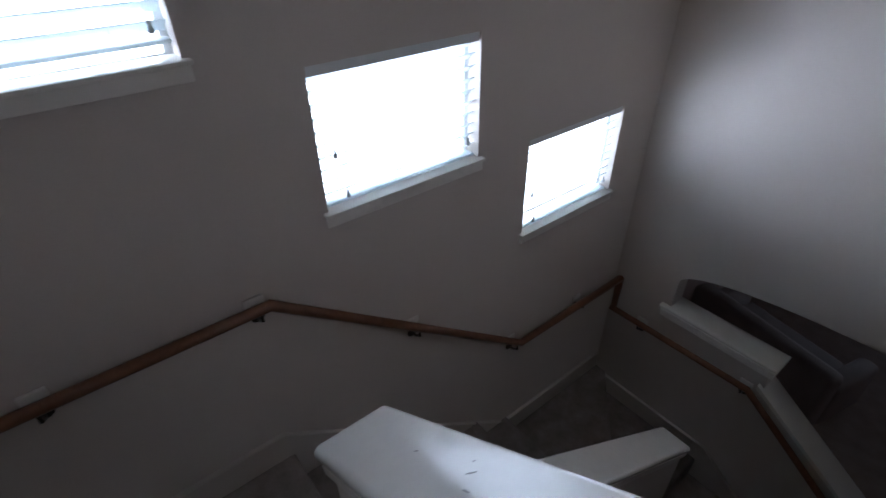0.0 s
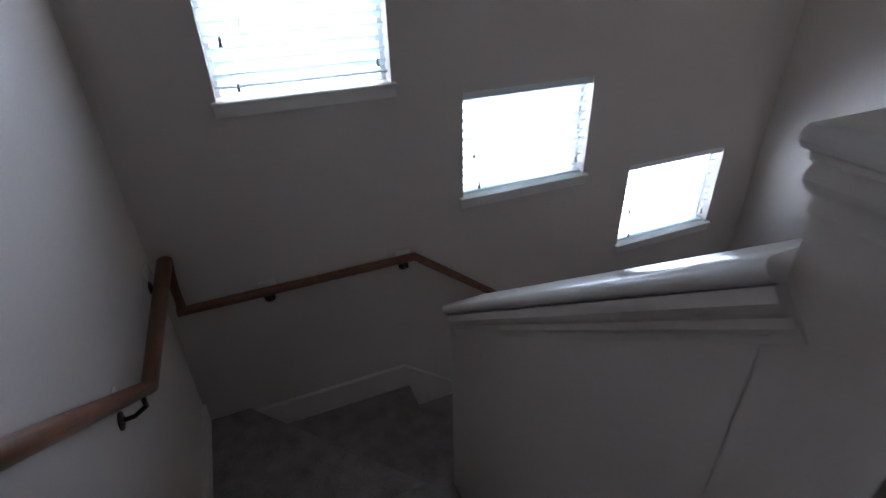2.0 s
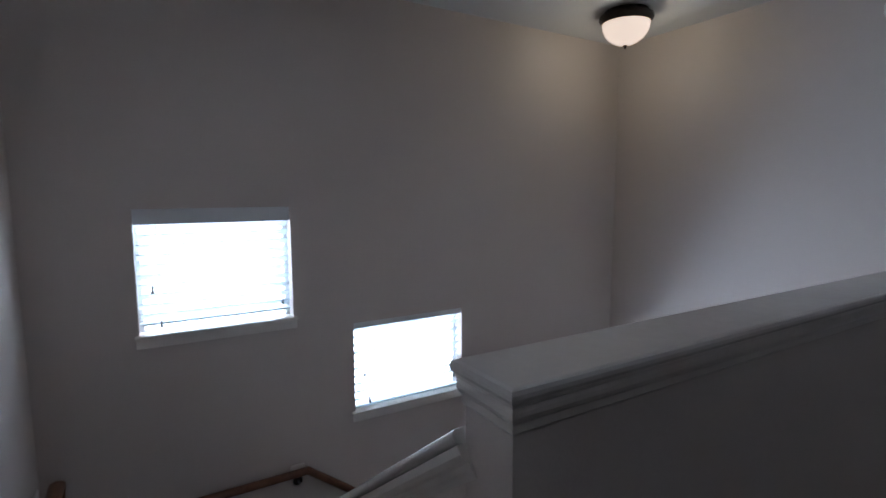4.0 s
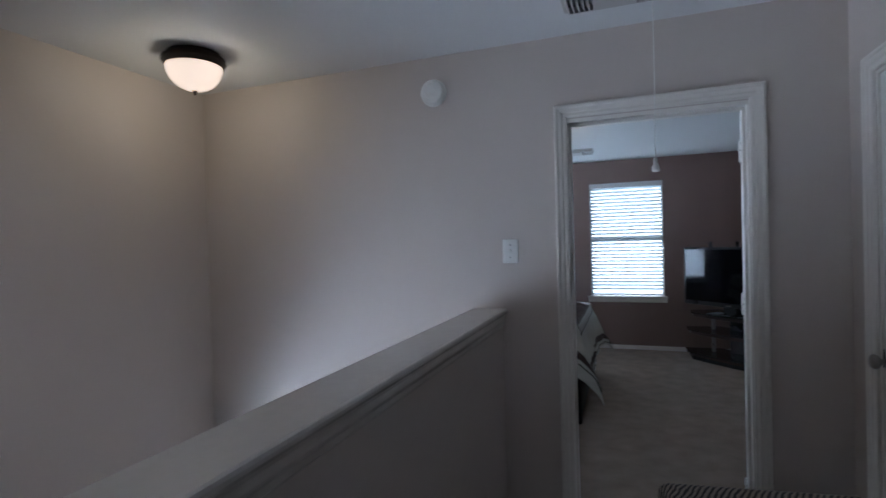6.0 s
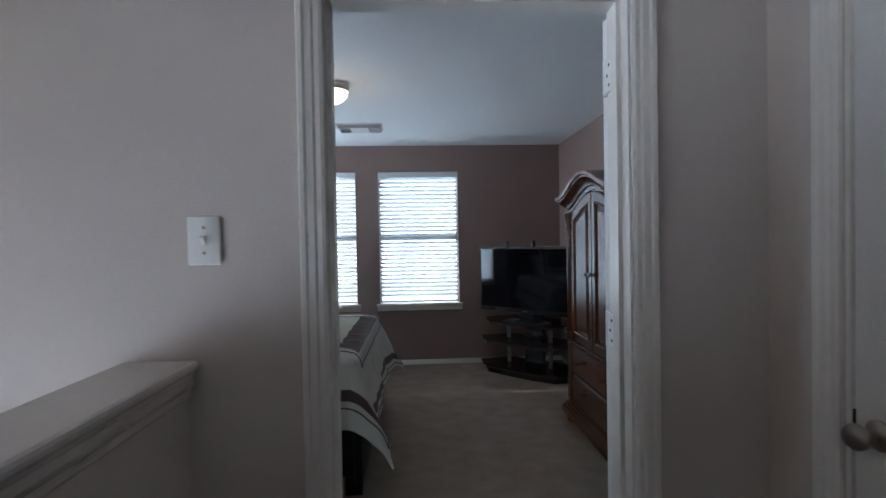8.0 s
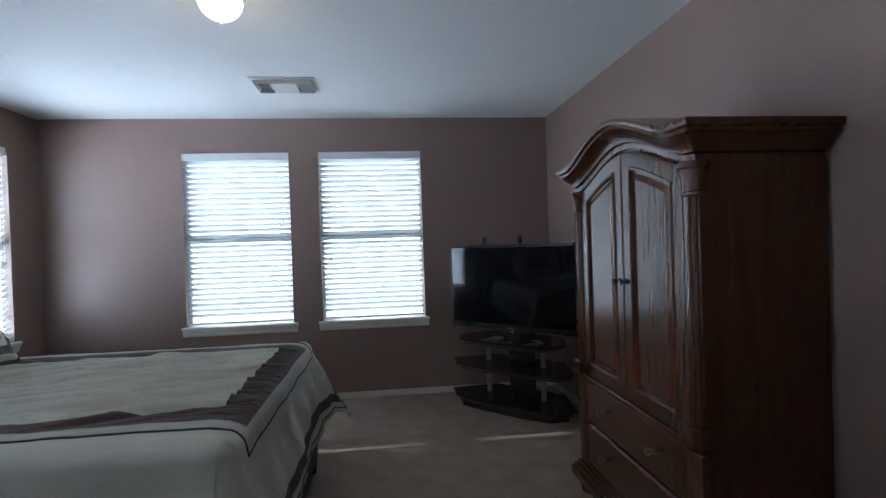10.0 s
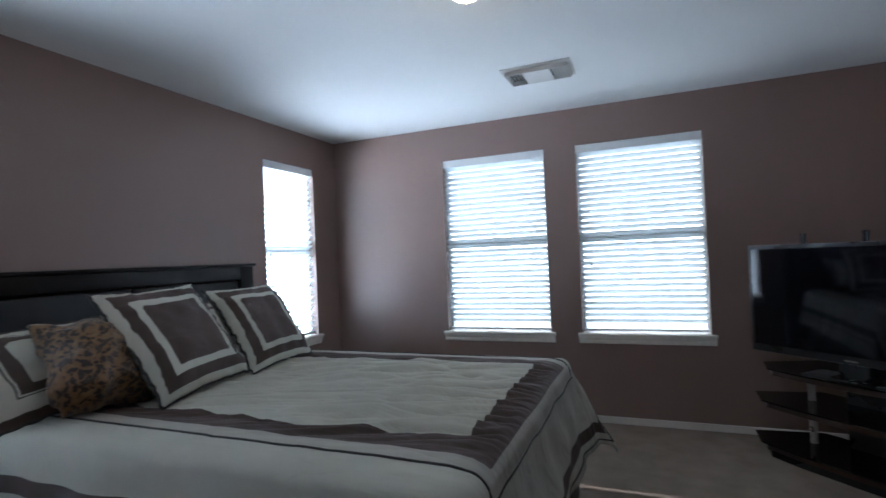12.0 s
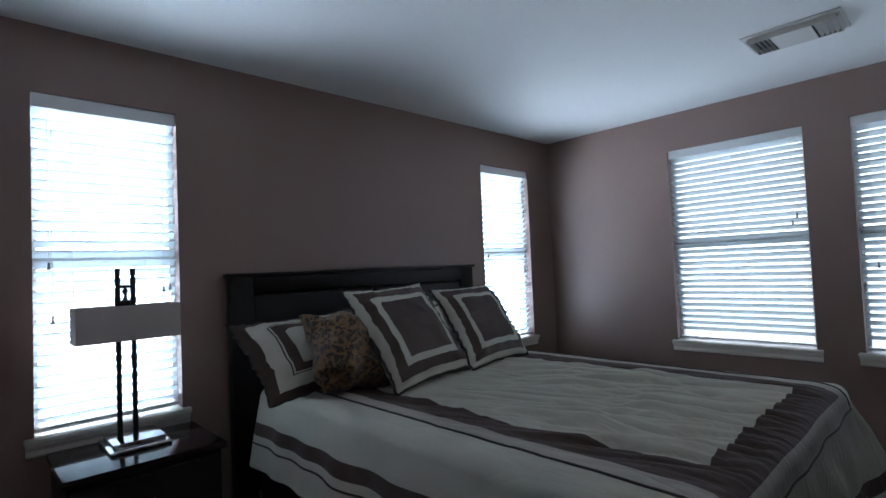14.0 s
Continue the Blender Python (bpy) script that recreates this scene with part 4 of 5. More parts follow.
def duvet_point(u, v):
    """Place of the duvet's cloth at u along the bed and v across it, and its distance from the hem."""
    half, r = D_HALF, D_R
    ou, ov = max(0.0, u - D_LEN), max(0.0, abs(v) - half)
    over = math.hypot(ou, ov)
    e = min(D_LEN + D_FOOT + D_OUT - u, half + D_SIDE - abs(v))
    x, y = D_X0 + min(u, D_LEN), D_MID + max(-half, min(half, v))
    if over > 0:
        du, dv = ou / over, math.copysign(ov / over, v) if ov else 0.0
        if over < r * 1.57:
            a = over / r
            out, z = r * math.sin(a), BZ - r * (1 - math.cos(a))
        else:
            d = over - r * 1.57
            flare = 0.20 + 0.42 * min(ou, ov) / max(0.05, over) + 0.10 * noise.noise(Vector((x * 2.3, y * 2.3, 1.7)))
            out, z = r + d * flare, BZ - r - d * (0.97 - 0.10 * min(1, 2 * min(ou, ov) / max(over, 0.05)))
        fold = 0.026 * min(1, over / 0.25) * noise.noise(Vector((u * 6.0, v * 6.0 if ou > 0.01 else 0.3, 4.0)))
        x += du * (out + fold)
        y += dv * (out + fold)
        z += 0.010 * noise.noise(Vector((u * 4, v * 4, 9.0)))
    else:
        z = BZ
    flat = min(1.0, max(0.0, (half - abs(v) + 0.02) / 0.10)) * min(1.0, max(0.0, (D_LEN - u + 0.05) / 0.10))
    ease = min(1.0, max(0.12, (half - abs(v) - 0.13) / 0.16)) * flat
    wy = v + 0.08 * noise.noise(Vector((u * 1.1, v * 1.3, 0.0))) + 0.03 * noise.noise(Vector((u * 3.4, v * 3.0, 5.0))) - (0.34 - 0.10 * v) * (u - 1.0)
    much = 0.60 + 0.50 * min(1.0, max(0.0, u / 1.5)) + 0.5 * noise.noise(Vector((u * 1.7, v * 1.9, 11.0)))
    much = max(0.3, much) * ease
    z += 0.016 * flat + much * (0.012 * crease(u * 1.3, wy * 6.5, 2.0) + 0.010 * crease(u * 1.6, wy * 13.0, 7.0))
    z -= much * (0.017 * crease(u * 1.4, wy * 10.0, 14.0) + 0.016 * crease(u * 2.0, wy * 18.0 + u, 9.0))
    z += 0.008 * ease * noise.noise(Vector((u * 2.1, v * 2.6, 3.0)))
    return Vector((x, y, z)), e


def duvet():
    """Striped duvet lying over the mattress, hanging down on three sides, with dark piping."""
    step = 0.0075
    nu, nv = int((D_LEN + D_FOOT) / step), int(2 * (D_HALF + D_SIDE) / step)
    bm = bmesh.new()
    lay = bm.loops.layers.uv.new("UVMap")
    grid = []
    for i in range(nu + 1):
        row = []
        for j in range(nv + 1):
            p, e = duvet_point((D_LEN + D_FOOT) * i / nu, -(D_HALF + D_SIDE) + 2 * (D_HALF + D_SIDE) * j / nv)
            row.append((bm.verts.new(p), e))
        grid.append(row)
    for i in range(nu):
        for j in range(nv):
            q = (grid[i][j], grid[i + 1][j], grid[i + 1][j + 1], grid[i][j + 1])
            f = bm.faces.new([c[0] for c in q])
            for lp, c in zip(f.loops, q):
                lp[lay].uv = (c[1], 0.0)
    t = thing("duvet", "rumpled cream duvet with brown border bands spread over the bed", "duvet")
    ob = part("cover", bm, DUVET, t, "cream cover with brown bands")
    for p in ob.data.polygons:
        p.use_smooth = True
    th = ob.modifiers.new("thickness", "SOLIDIFY")
    th.thickness, th.offset = 0.012, -1
    for e in (0.109, 0.459):
        w, far = D_HALF + D_SIDE - e, D_LEN + D_FOOT + D_OUT - e
        line = [(far * k / 130, -w) for k in range(131)] + [(far, -w + 2 * w * k / 110) for k in range(1, 111)] + [(far - far * k / 130, w) for k in range(1, 131)]
        pts = [duvet_point(u, v)[0] + Vector((0, 0, 0.0015)) for u, v in line]
        part("piping", sweep(bmesh.new(), pts, circle(0.0042, 6)), PIPING, t, "thin dark piping", True)


duvet()


def pillow(name, label, material, w, h, t, flange, m, seed, category="pillow", slump=0.0):
    """A stuffed cushion in its own plane: local x across, y up, z out."""
    n = 30
    bm = bmesh.new()
    lay = bm.loops.layers.uv.new("UVMap")
    sheets = []
    for s in (1, -1):
        grid = []
        for i in range(n + 1):
            row = []
            for j in range(n + 1):
                a, b = 2 * i / n - 1, 2 * j / n - 1
                ia, ib = min(1, abs(a) / (1 - flange)), min(1, abs(b) / (1 - flange))
                puff = max(0, (1 - ia ** 2.6)) ** 0.55 * max(0, (1 - ib ** 2.6)) ** 0.55
                x = a * w / 2 * (1 - 0.07 * (1 - b * b))
                y = b * h / 2 * (1 - 0.07 * (1 - a * a))
                k = Vector((a * 2.2, b * 2.2, seed))
                wr = 0.014 * noise.noise(k * 1.3) + 0.008 * noise.noise(k * 4) * (0.4 + max(ia, ib))
                along = a if abs(b) > abs(a) else b
                ripple = (0.004 * math.sin(31 * along + seed + 2 * noise.noise(Vector((along * 3, seed, 0)))) + 0.004 * noise.noise(Vector((along * 9, seed, 3)))) * max(0, max(abs(a), abs(b)) - 0.72) / 0.28
                wr += slump * (0.05 * noise.noise(Vector((a * 1.1, b * 1.1, seed + 7))) + 0.022 * noise.noise(Vector((a * 3.1, b * 3.1, seed + 3))))
                x += slump * 0.04 * noise.noise(Vector((a * 1.3, b * 1.6, seed + 9)))
                y += slump * (0.05 * noise.noise(Vector((a * 1.7, b * 1.2, seed + 5))) - 0.03 * max(0, b) * abs(a))
                z = s * (t / 2 * puff + 0.004) + wr + ripple
                row.append((bm.verts.new((x, y, z)), max(abs(a), abs(b))))
            grid.append(row)
        for i in range(n):
            for j in range(n):
                q = [grid[i][j], grid[i + 1][j], grid[i + 1][j + 1], grid[i][j + 1]]
                f = bm.faces.new([c[0] for c in (q if s > 0 else q[::-1])])
                f.smooth = True
                for lp, c in zip(f.loops, (q if s > 0 else q[::-1])):
                    lp[lay].uv = (min(0.999, c[1]), 0)
        sheets.append(grid)
    ring = [(i, 0) for i in range(n)] + [(n, j) for j in range(n)] + [(i, n) for i in range(n, 0, -1)] + [(0, j) for j in range(n, 0, -1)]
    for (a, b), (c, d) in zip(ring, ring[1:] + ring[:1]):
        f = bm.faces.new((sheets[0][a][b][0], sheets[1][a][b][0], sheets[1][c][d][0], sheets[0][c][d][0]))
        for lp in f.loops:
            lp[lay].uv = (0.999, 0)
    seam = [(sheets[0][a][b][0].co + sheets[1][a][b][0].co) / 2 for a, b in ring + ring[:1]]
    me = mesh_of(bm, name, material)
    for p in me.polygons:
        p.use_smooth = True
    ob = tagged(new(name, me), label, category, "pillows on the bed")
    ob.matrix_world = m
    if not slump:
        part("piping", sweep(bmesh.new(), seam, circle(0.0052, 6)), PIPING, ob, "thin dark piping along the seam", True)
    return ob


def leaning(bl, br, tl):
    """The plane of a cushion from three of its corners."""
    bl, br, tl = Vector(bl), Vector(br), Vector(tl)
    x = (br - bl).normalized()
    y = (tl - bl)
    y = (y - x * y.dot(x)).normalized()
    z = x.cross(y)
    c = bl + (br - bl) / 2 + (tl - bl) / 2
    m = Matrix((x, y, z)).transposed().to_4x4()
    m.translation = c
    return m


pillow("sham", "cream pillow sham with brown frame leaning on the headboard", SHAM_LIGHT, 0.72, 0.46, 0.17, 0.10, leaning((0.53, 1.27, 0.78), (0.45, 1.97, 0.80), (0.20, 1.24, 1.09)), 1.0)
pillow("sham", "cream pillow sham with brown frame behind the cushions", SHAM_LIGHT, 0.72, 0.46, 0.17, 0.10, leaning((0.42, 2.12, 0.80), (0.40, 2.82, 0.80), (0.12, 2.12, 1.10)), 4.0)
pillow("cushion", "leopard print cushion slumped between the pillows", LEOPARD, 0.45, 0.40, 0.24, 0.0, leaning((0.62, 1.45, 0.80), (0.66, 1.91, 0.80), (0.44, 1.45, 1.12)), 2.0, "cushion", 1.0)
pillow("cushion", "large square brown cushion with cream frame, tilted", SHAM_DARK, 0.60, 0.55, 0.16, 0.0, leaning((0.84, 1.66, 0.79), (0.72, 2.26, 0.80), (0.51, 1.66, 1.22)), 3.0, "cushion")
pillow("cushion", "large square brown cushion with cream frame beside the window", SHAM_DARK, 0.54, 0.50, 0.16, 0.0, leaning((0.76, 2.24, 0.80), (0.70, 2.79, 0.80), (0.50, 2.21, 1.19)), 6.0, "cushion")

# ---------------------------------------------------------------- nightstand and lamp
ns = thing("nightstand", "dark espresso wooden nightstand with a polished top", "nightstand")
NX0, NX1, NY0, NY1, NZ = SIDE_X + 0.02, 0.315, 0.60, 1.17, 0.62
part("top", cube(NX0, NX1, NY0, NY1, NZ - 0.028, NZ, 0.004), surface("polished_espresso", (0.02, 0.013, 0.013), 0.13, 0, 60, 0.01, 0.2, 4), ns, "polished dark top", True)
part("body", cube(NX0 + 0.01, NX1 - 0.025, NY0 + 0.015, NY1 - 0.015, 0.08, NZ - 0.028, 0.003), DARK_WOOD, ns)
for z in (0.12, 0.36):
    d = part("drawer", cube(NX1 - 0.025, NX1 - 0.008, NY0 + 0.03, NY1 - 0.03, z, z + 0.21, 0.004), DARK_WOOD, ns)
    part("handle", lathe(bmesh.new(), [(0.006, 0.0), (0.006, 0.012), (0.013, 0.018), (0.012, 0.026)], (NX1 - 0.008, (NY0 + NY1) / 2, z + 0.105), 12, "x"), NICKEL, d, "", True)
for x in (NX0 + 0.03, NX1 - 0.07):
    for y in (NY0 + 0.02, NY1 - 0.06):
        part("leg", cube(x, x + 0.04, y, y + 0.04, 0.0, 0.08), DARK_WOOD, ns)

lamp = thing("table_lamp", "iron two-rod table lamp with a long rectangular linen shade", "lamp", "", "", (0.035, 0.885, NZ))
part("base_plate", cube(-0.13, 0.125, -0.11, 0.115, 0.0, 0.018, 0.003), CHROME, lamp, "polished metal base plate", True)
part("base_block", cube(-0.105, 0.10, -0.095, 0.10, 0.018, 0.040, 0.004), CHROME, lamp, "", True)


def iron_rod(y):
    pts, k = [], 26
    for i in range(k + 1):
        z = 0.04 + (0.757 - 0.04) * i / k
        pts.append((0.016 * (1 + 0.16 * (i % 3 == 0) + random.uniform(-0.06, 0.06)) * 0.62, z))
    part("rod", lathe(bmesh.new(), pts, (0.02, y, 0), 10), IRON, lamp, "hammered dark iron rod", True)


iron_rod(-0.055)
iron_rod(0.002)
part("cross_bar", cube(0.005, 0.035, -0.055, 0.002, 0.672, 0.684, 0.002), IRON, lamp)
part("finial", lathe(bmesh.new(), [(0.022, 0.595), (0.022, 0.615), (0.008, 0.622), (0.008, 0.650), (0.012, 0.655), (0.005, 0.672)], (0.02, -0.027, 0), 14), IRON, lamp, "", True)
shade = bmesh.new()
x0, x1, y0, y1, a, b, w = -0.055, 0.095, -0.212, 0.168, 0.452, 0.598, 0.003
for q in ((x0, x0 + w, y0, y1), (x1 - w, x1, y0, y1), (x0 + w, x1 - w, y0, y0 + w), (x0 + w, x1 - w, y1 - w, y1)):
    box(shade, *q, a, b)
part("shade", shade, SHADE, lamp, "rectangular greige linen shade")
part("spider", cube(x0 + w, x1 - w, -0.033, -0.021, 0.588, 0.594), IRON, lamp)

# ---------------------------------------------------------------- television and its stand
TVM = pose(3.558, 3.645, 0, 0, 0, -45)
STANDM = pose(3.585, 3.80, 0, 0, 0, -45)
tv = thing("television", "large black flat television on a corner stand", "television")
tv.matrix_world = TVM
bm = bmesh.new()
TW, TB, TT = 0.555, 0.645, 1.305
box(bm, -TW, TW, 0.0, 0.035, TB, TT, 0.005)
box(bm, -TW * 0.7, TW * 0.7, 0.035, 0.075, TB + 0.08, TT - 0.10, 0.012)
part("housing", bm, BLACK_PLASTIC, tv, "", True)
part("screen", cube(-TW + 0.022, TW - 0.022, -0.004, 0.0, TB + 0.045, TT - 0.024, 0.001), SCREEN, tv, "dark glossy screen")
part("badge", cube(-0.03, 0.03, -0.003, 0.0, TB + 0.014, TB + 0.022), NICKEL, tv)
part("neck", cube(-0.07, 0.07, 0.012, 0.05, 0.555, TB + 0.02, 0.004), BLACK_PLASTIC, tv)
part("foot", cube(-0.24, 0.24, -0.05, 0.15, 0.549, 0.562, 0.005), BLACK_PLASTIC, tv, "glossy black foot", True)

stand = thing("television_stand", "corner television stand with three black glass shelves", "television stand")
stand.matrix_world = STANDM


def shelf_outline(k, g=0.0):
    pts = [(-0.57 * k, 0.0), (-0.42 * k, -0.155), (-0.2 * k, -0.180), (0.2 * k, -0.185), (0.47 * k, -0.15), (0.57 * k, -0.02), (0.32, 0.30), (-0.32, 0.30)]
    return [(x * (1 - g), y * (1 - g)) for x, y in pts]


for z, k in ((0.075, 1.0), (0.335, 0.97), (0.540, 0.86)):
    sh = part("shelf", prism(bmesh.new(), shelf_outline(k), "z", z, z + 0.009), BLACK_GLASS, stand, "black glass shelf")
    part("shelf_rim", prism(bmesh.new(), shelf_outline(k, 0.07), "z", z - 0.032, z), wood_material("stand_wood", (0.030, 0.014, 0.010), (0.06, 0.026, 0.018), 0.35, "x"), sh, "brown wooden rim")
part("plinth", prism(bmesh.new(), shelf_outline(1.0, 0.12), "z", 0.0, 0.044), BLACK_PLASTIC, stand)
part("column", cube(-0.11, 0.11, 0.17, 0.22, 0.084, 1.15, 0.004), BLACK_PLASTIC, stand)
for x in (-0.25, 0.25):
    part("post", lathe(bmesh.new(), [(0.020, 0.084), (0.020, 0.303)], (x, 0.08, 0), 14), NICKEL, stand, "brushed metal post", True)
    part("post", lathe(bmesh.new(), [(0.020, 0.344), (0.020, 0.508)], (x, 0.08, 0), 14), NICKEL, stand, "brushed metal post", True)
for x in (-0.17, 0.15):
    part("mount_arm", cube(x - 0.012, x + 0.012, -0.06, -0.035, 0.75, 1.365, 0.003), BLACK_PLASTIC, stand)
part("mount_bar", cube(-0.22, 0.20, -0.035, 0.17, 0.98, 1.08, 0.003), BLACK_PLASTIC, stand)

# ---------------------------------------------------------------- armoire
arm = thing("armoire", "tall cherry wood armoire with an arched crown and two panelled doors", "armoire")
AY, AF, AB = 1.937, 3.655, RIGHT_X - 0.016


def arch_top(y, base, rise=0.125, reach=0.490):
    d = min(1.0, abs(y - AY) / reach)
    return base + rise * (0.5 + 0.5 * math.cos(math.pi * d)) ** 0.8


part("carcass", prism(bmesh.new(), [(AY - 0.510, 0.16), (AY + 0.510, 0.16)] + [(AY + 0.510 - 1.02 * i / 24, arch_top(AY + 0.510 - 1.02 * i / 24, 1.575)) for i in range(25)], "x", AF, AB), ARMOIRE_WOOD, arm)


def crown():
    prof = [(0.0, -0.02), (0.012, -0.02), (0.016, 0.0), (0.030, 0.006), (0.036, 0.022), (0.054, 0.036), (0.074, 0.058), (0.080, 0.060), (0.080, 0.072), (0.092, 0.078), (0.096, 0.092), (0.094, 0.100), (0.0, 0.100)]
    half = 0.490
    st = [((AB, AY + half), (0, 1)), ((AF, AY + half), (-1, 1))]
    n = 40
    for i in range(1, n):
        st.append(((AF, AY + half - 2 * half * i / n), (-1, 0)))
    st += [((AF, AY - half), (-1, -1)), ((AB, AY - half), (0, -1))]
    bm = bmesh.new()
    rows = []
    for (x, y), (nx, ny) in st:
        base = arch_top(y, 1.588)
        rows.append([bm.verts.new((x + nx * o, y + ny * o, base + z)) for o, z in prof])
    for r, s in zip(rows, rows[1:]):
        for i in range(len(prof) - 1):
            bm.faces.new((r[i], r[i + 1], s[i + 1], s[i]))
    bm.faces.new(rows[0])
    bm.faces.new(rows[-1][::-1])
    mid = [(r[-1].co.copy()) for r in rows[1:-1]]
    back = [bm.verts.new((AB, c.y, c.z)) for c in mid]
    for i in range(len(mid) - 1):
        bm.faces.new((rows[i + 1][-1], rows[i + 2][-1], back[i + 1], back[i]))
    return bm


part("crown", crown(), ARMOIRE_WOOD, arm, "deep arched crown moulding", True)


def panelled(y0, y1, z0, top, x):
    """A door or drawer front with a sunk and raised field; top(y) is its upper edge."""
    bm = bmesh.new()
    n = 14
    rings = []
    for ins, dx, corr in ((0.0, 0.018, 0), (0.0, 0.0, 0), (0.006, -0.003, 0), (0.062, -0.003, 0), (0.066, -0.008, 0), (0.074, -0.006, 0), (0.080, 0.006, 0), (0.088, 0.007, 0), (0.115, -0.002, 0)):
        row = [(y0 + ins, z0 + ins), (y1 - ins, z0 + ins)]
        for i in range(n + 1):
            y = (y1 - ins) + (y0 - y1 + 2 * ins) * i / n
            row.append((y, top(y) - ins))
        rings.append([bm.verts.new((x + dx, y, z)) for y, z in row])
    for r, k in zip(rings, rings[1:]):
        for i in range(len(r)):
            j = (i + 1) % len(r)
            bm.faces.new((r[i], r[j], k[j], k[i]))
    bm.faces.new(rings[-1])
    return bm


def wood_knob(parent, y, z, x):
    part("knob", lathe(bmesh.new(), [(0.012, 0.0), (0.012, -0.004), (0.006, -0.008), (0.006, -0.018), (0.013, -0.024), (0.015, -0.031), (0.010, -0.037), (0.003, -0.038)], (x, y, z), 14, "x"), BRONZE, parent, "small dark knob", True)


FX = AF - 0.016
for y0, y1, ky in ((AY + 0.003, AY + 0.438, AY + 0.035), (AY - 0.438, AY - 0.003, AY - 0.035)):
    d = part("door", panelled(y0, y1, 0.635, lambda y: arch_top(y, 1.565, 0.125, 0.490) - 0.010, FX), ARMOIRE_WOOD, arm, "cherry wood door with an arched raised panel")
    wood_knob(d, ky, 1.14, FX - 0.003)
for z0, z1 in ((0.405, 0.612), (0.185, 0.390)):
    bm = bmesh.new()
    rings = []
    for ins, dx in ((0, 0.018), (0, 0.002), (0.008, -0.006), (0.02, -0.008)):
        rings.append([bm.verts.new((FX + dx, y, z)) for y, z in ((AY - 0.438 + ins, z0 + ins), (AY + 0.438 - ins, z0 + ins), (AY + 0.438 - ins, z1 - ins), (AY - 0.438 + ins, z1 - ins))])
    for r, k in zip(rings, rings[1:]):
        for i in range(4):
            bm.faces.new((r[i], r[(i + 1) % 4], k[(i + 1) % 4], k[i]))
    bm.faces.new(rings[-1])
    d = part("drawer", bm, ARMOIRE_WOOD, arm, "wide cherry wood drawer")
    for y in (AY - 0.22, AY + 0.22):
        wood_knob(d, y, (z0 + z1) / 2, FX - 0.008)
part("waist_moulding", cube(AF - 0.028, AF + 0.002, AY - 0.525, AY + 0.525, 0.612, 0.634, 0.006), ARMOIRE_WOOD, arm, "", True)
for s in (-1, 1):
    y = AY + s * 0.478
    bm = bmesh.new()
    n = 40
    rows = []
    for z in (0.70, 1.45):
        rows.append([bm.verts.new((AF - 0.004 + (0.035 - 0.004 * (i % 4 == 0)) * math.cos(2 * math.pi * i / n), y + (0.035 - 0.004 * (i % 4 == 0)) * math.sin(2 * math.pi * i / n), z)) for i in range(n)])
    for i in range(n):
        bm.faces.new((rows[0][i], rows[0][(i + 1) % n], rows[1][(i + 1) % n], rows[1][i]))
    part("column", bm, ARMOIRE_WOOD, arm, "fluted half column")
    part("capital", lathe(bmesh.new(), [(0.035, 1.45), (0.041, 1.455), (0.041, 1.465), (0.036, 1.47), (0.039, 1.50), (0.046, 1.53), (0.044, 1.54), (0.050, 1.545), (0.050, 1.565)], (AF - 0.004, y, 0), 24), ARMOIRE_WOOD, arm, "carved column capital", True)
    part("column_base", cube(AF - 0.055, AF, y - 0.047, y + 0.047, 0.634, 0.70, 0.006), ARMOIRE_WOOD, arm, "", True)
    part("lower_pilaster", cube(AF - 0.030, AF, y - 0.044, y + 0.044, 0.185, 0.612, 0.006), ARMOIRE_WOOD, arm, "", True)
base = bmesh.new()
for o, z0, z1 in ((0.060, 0.07, 0.115), (0.048, 0.115, 0.135), (0.034, 0.135, 0.155), (0.018, 0.155, 0.172)):
    box(base, AF - o, AB, AY - 0.525 - o, AY + 0.525 + o, z0, z1, 0.006)
part("plinth", base, ARMOIRE_WOOD, arm, "stepped plinth moulding", True)
for x in (AF + 0.02, AB - 0.08):
    for y in (AY - 0.52, AY + 0.495):
        part("bun_foot", lathe(bmesh.new(), [(0.035, 0.0), (0.055, 0.012), (0.060, 0.035), (0.050, 0.06), (0.040, 0.07)], (x, y, 0), 20), ARMOIRE_WOOD, arm, "turned bun foot", True)

# ---------------------------------------------------------------- ceiling vent and hall box
vent = thing("ceiling_vent", "white metal ceiling air vent with end louvres", "vent", "", "", (2.0, 3.43, TOP))
bm = bmesh.new()
for q in ((-0.21, 0.21, -0.145, -0.105), (-0.21, 0.21, 0.105, 0.145), (-0.21, -0.185, -0.105, 0.105), (0.185, 0.21, -0.105, 0.105)):
    box(bm, *q, -0.006, 0.0)
part("frame", bm, VENT_METAL, vent)
for y in (-0.106, 0.100):
    part("rim", cube(-0.186, 0.186, y, y + 0.006, -0.032, -0.004), VENT_METAL, vent)
part("backing", cube(-0.185, 0.185, -0.10, 0.10, -0.004, -0.001), plain("vent_dark", (0.16, 0.16, 0.16), 0.9), vent)
part("centre_plate", cube(-0.085, 0.085, -0.10, 0.10, -0.032, -0.028), VENT_METAL, vent)
for s in (-1, 1):
    for i in range(5):
        x = s * (0.098 + 0.021 * i)
        part("slat", prism(bmesh.new(), [(x - 0.001, -0.034), (x + 0.002, -0.034), (x + s * 0.016 + 0.002, -0.006), (x + s * 0.016 - 0.001, -0.006)], "y", -0.10, 0.10), VENT_METAL, vent)

copy_thing(vent, pose(2.53, -0.40, TOP))

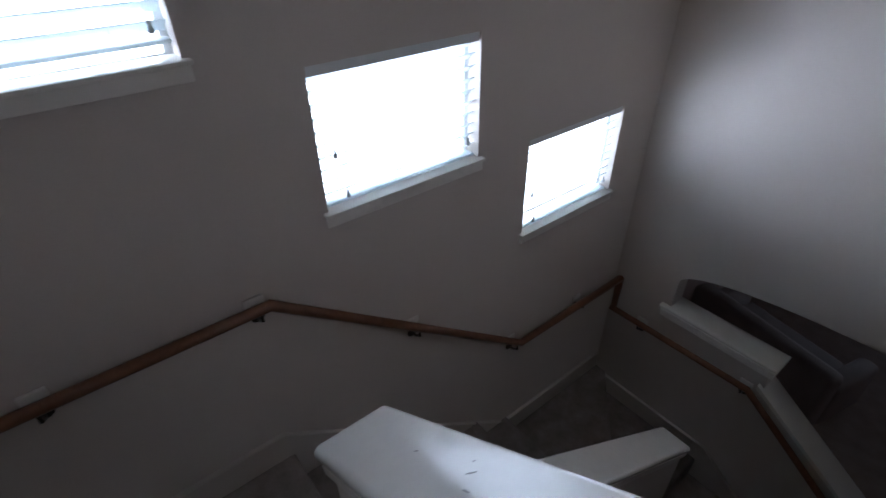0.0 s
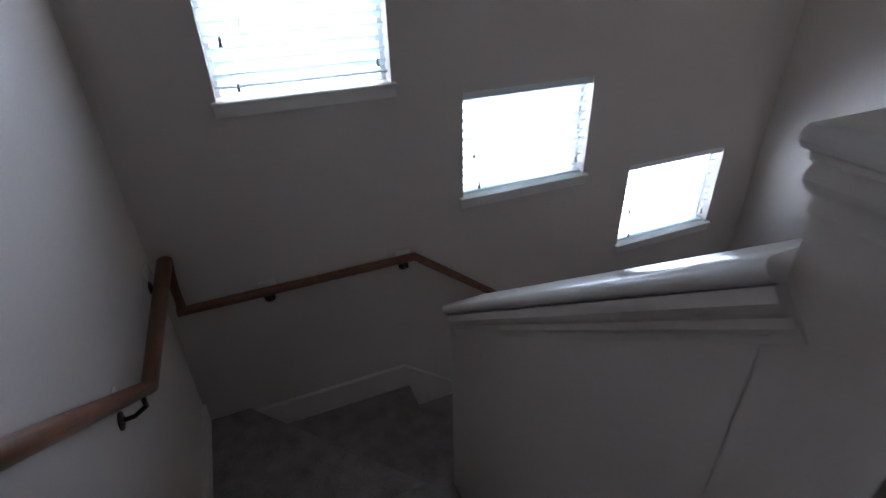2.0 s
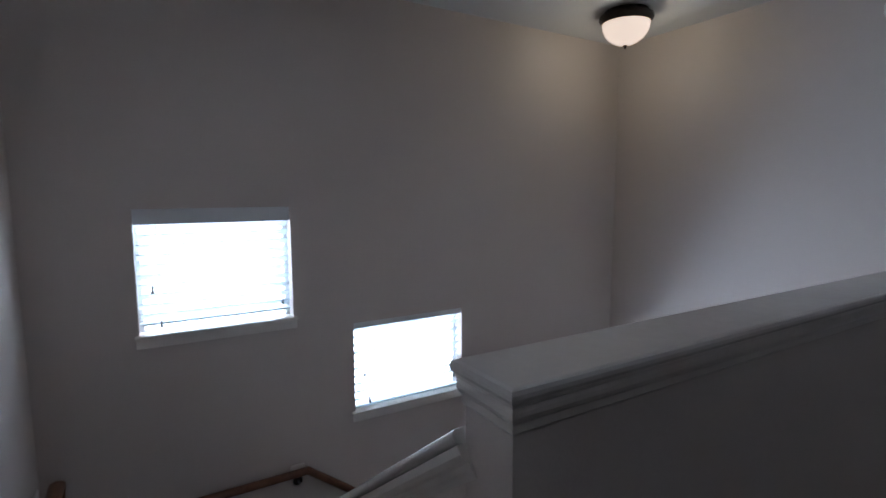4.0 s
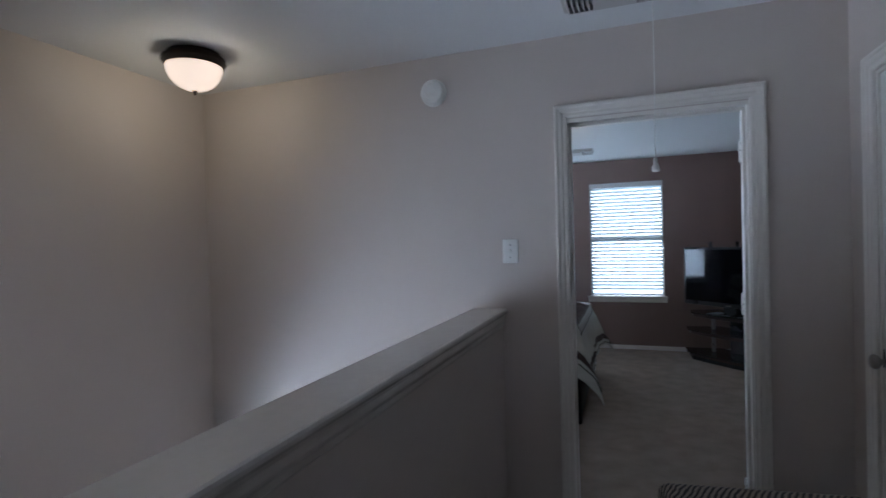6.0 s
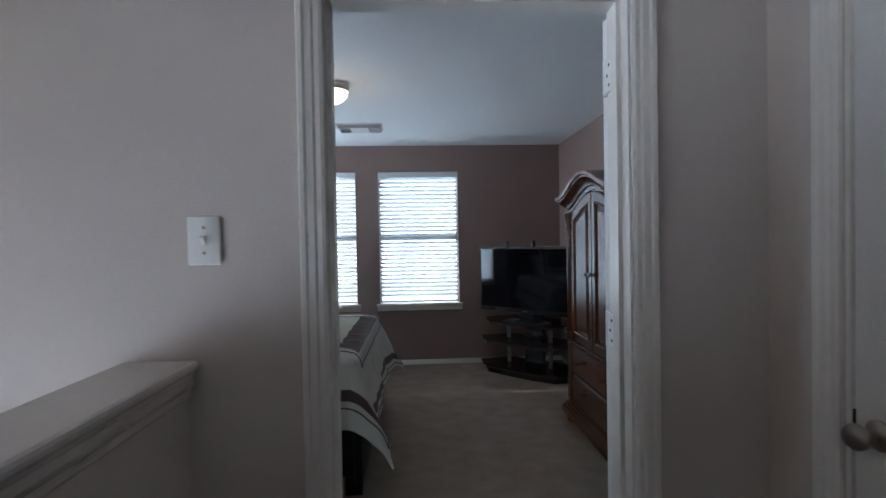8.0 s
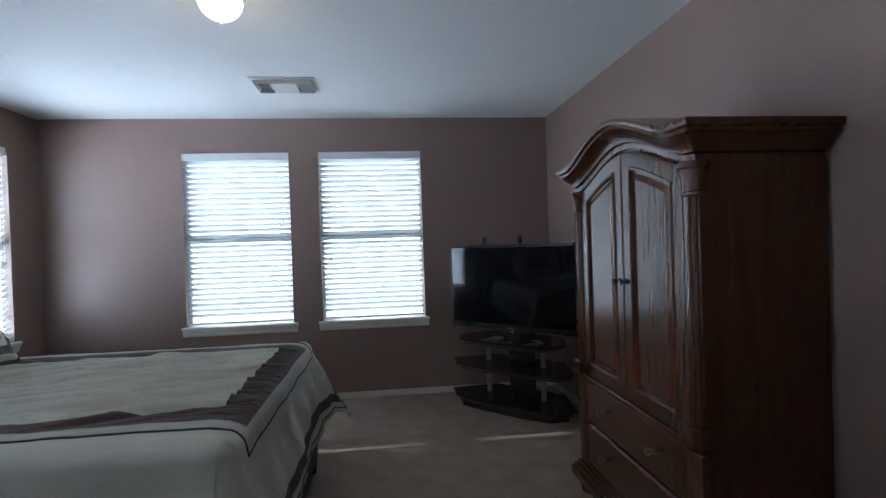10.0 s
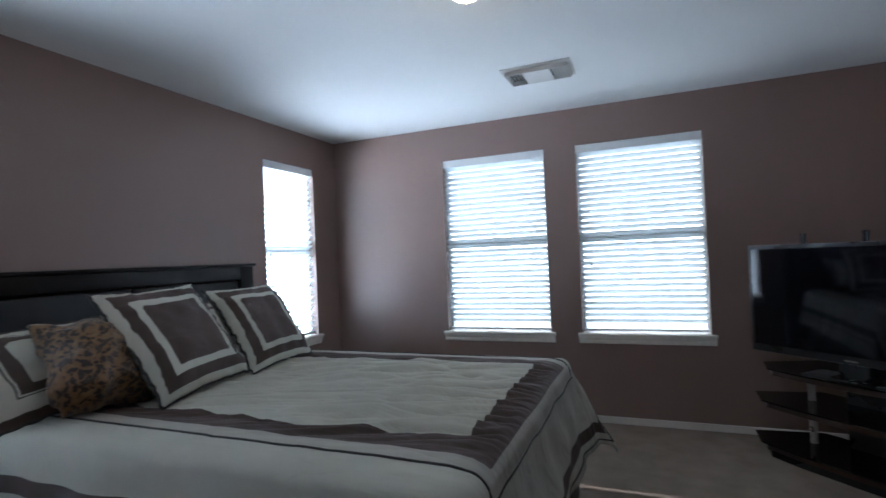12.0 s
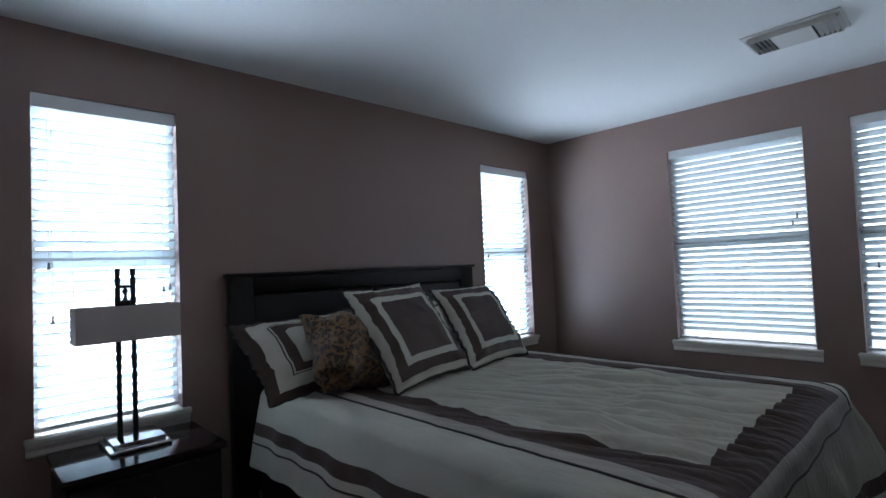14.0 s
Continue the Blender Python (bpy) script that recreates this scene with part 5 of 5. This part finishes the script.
tote = thing("hamper", "zebra striped fabric hamper with a bow", "hamper", "", "", (2.995, -0.58, 0.0))
tote.rotation_euler = (0, 0, radians(8))
bm = cube(-0.34, 0.34, -0.15, 0.12, 0.0, 0.535, 0.035, 4)
part("body", bm, ZEBRA, tote, "", True)
bow = bmesh.new()
for s in (-1, 1):
    lathe(bow, [(0.006, 0.0), (0.022, s * 0.015), (0.026, s * 0.035), (0.010, s * 0.05)], (0.0, -0.14, 0.54), 12, "x")
lathe(bow, [(0.012, -0.01), (0.014, 0.0), (0.012, 0.01)], (0.0, -0.145, 0.542), 10, "x")
part("bow", bow, ZEBRA, tote, "zebra striped fabric bow", True)

# ---------------------------------------------------------------- dim room below
sofa = thing("sofa", "dim greige fabric sofa on the lower floor", "sofa", "", "", (0.75, 1.82, LOW))
sofa.rotation_euler = (0, 0, radians(-13))
SOFA_CLOTH = surface("sofa_cloth", (0.20, 0.17, 0.16), 0.9, 0, 220, 0.3, 0.12, 5)
part("back", cube(-0.80, 0.62, -0.30, -0.08, 0.10, 0.82, 0.07, 4), SOFA_CLOTH, sofa, "", True)
part("seat", cube(-0.62, 0.44, -0.08, 0.52, 0.10, 0.44, 0.05, 3), SOFA_CLOTH, sofa, "", True)
for x in (-0.80, 0.44):
    part("arm", cube(x, x + 0.18, -0.08, 0.54, 0.10, 0.62, 0.06, 3), SOFA_CLOTH, sofa, "", True)
for x in (-0.74, 0.54):
    for y in (-0.26, 0.46):
        part("leg", lathe(bmesh.new(), [(0.018, 0.0), (0.026, 0.10)], (x, y, 0), 12), DARK_WOOD, sofa)

# ---------------------------------------------------------------- small wear
CHIP = plain("bare_chip", (0.30, 0.28, 0.26), 0.8)
for x, y, a, w in ((1.10, -2.455, 0.4, 0.005), (1.215, -2.448, 0.7, 0.008), (1.235, -2.474, 0.1, 0.008), (1.20, -2.43, 0.9, 0.003)):
    z = 0.277 + (x - 0.89) * 0.7533
    c, k = math.cos(a), math.sin(a)
    bm = prism(bmesh.new(), [(-w, 0.0), (-w * 0.3, 0.0018), (w, 0.0006), (w * 0.4, -0.0015)], "z", 0.0, 0.0006)
    chip = solid("paint_chip", bm, CHIP, "tiny dark chip in the glossy cap paint", "paint chip", "structure")
    chip.matrix_world = pose(x, y, z + 0.0005, 0, -36.99, 0) @ pose(0, 0, 0, 0, 0, math.degrees(a))
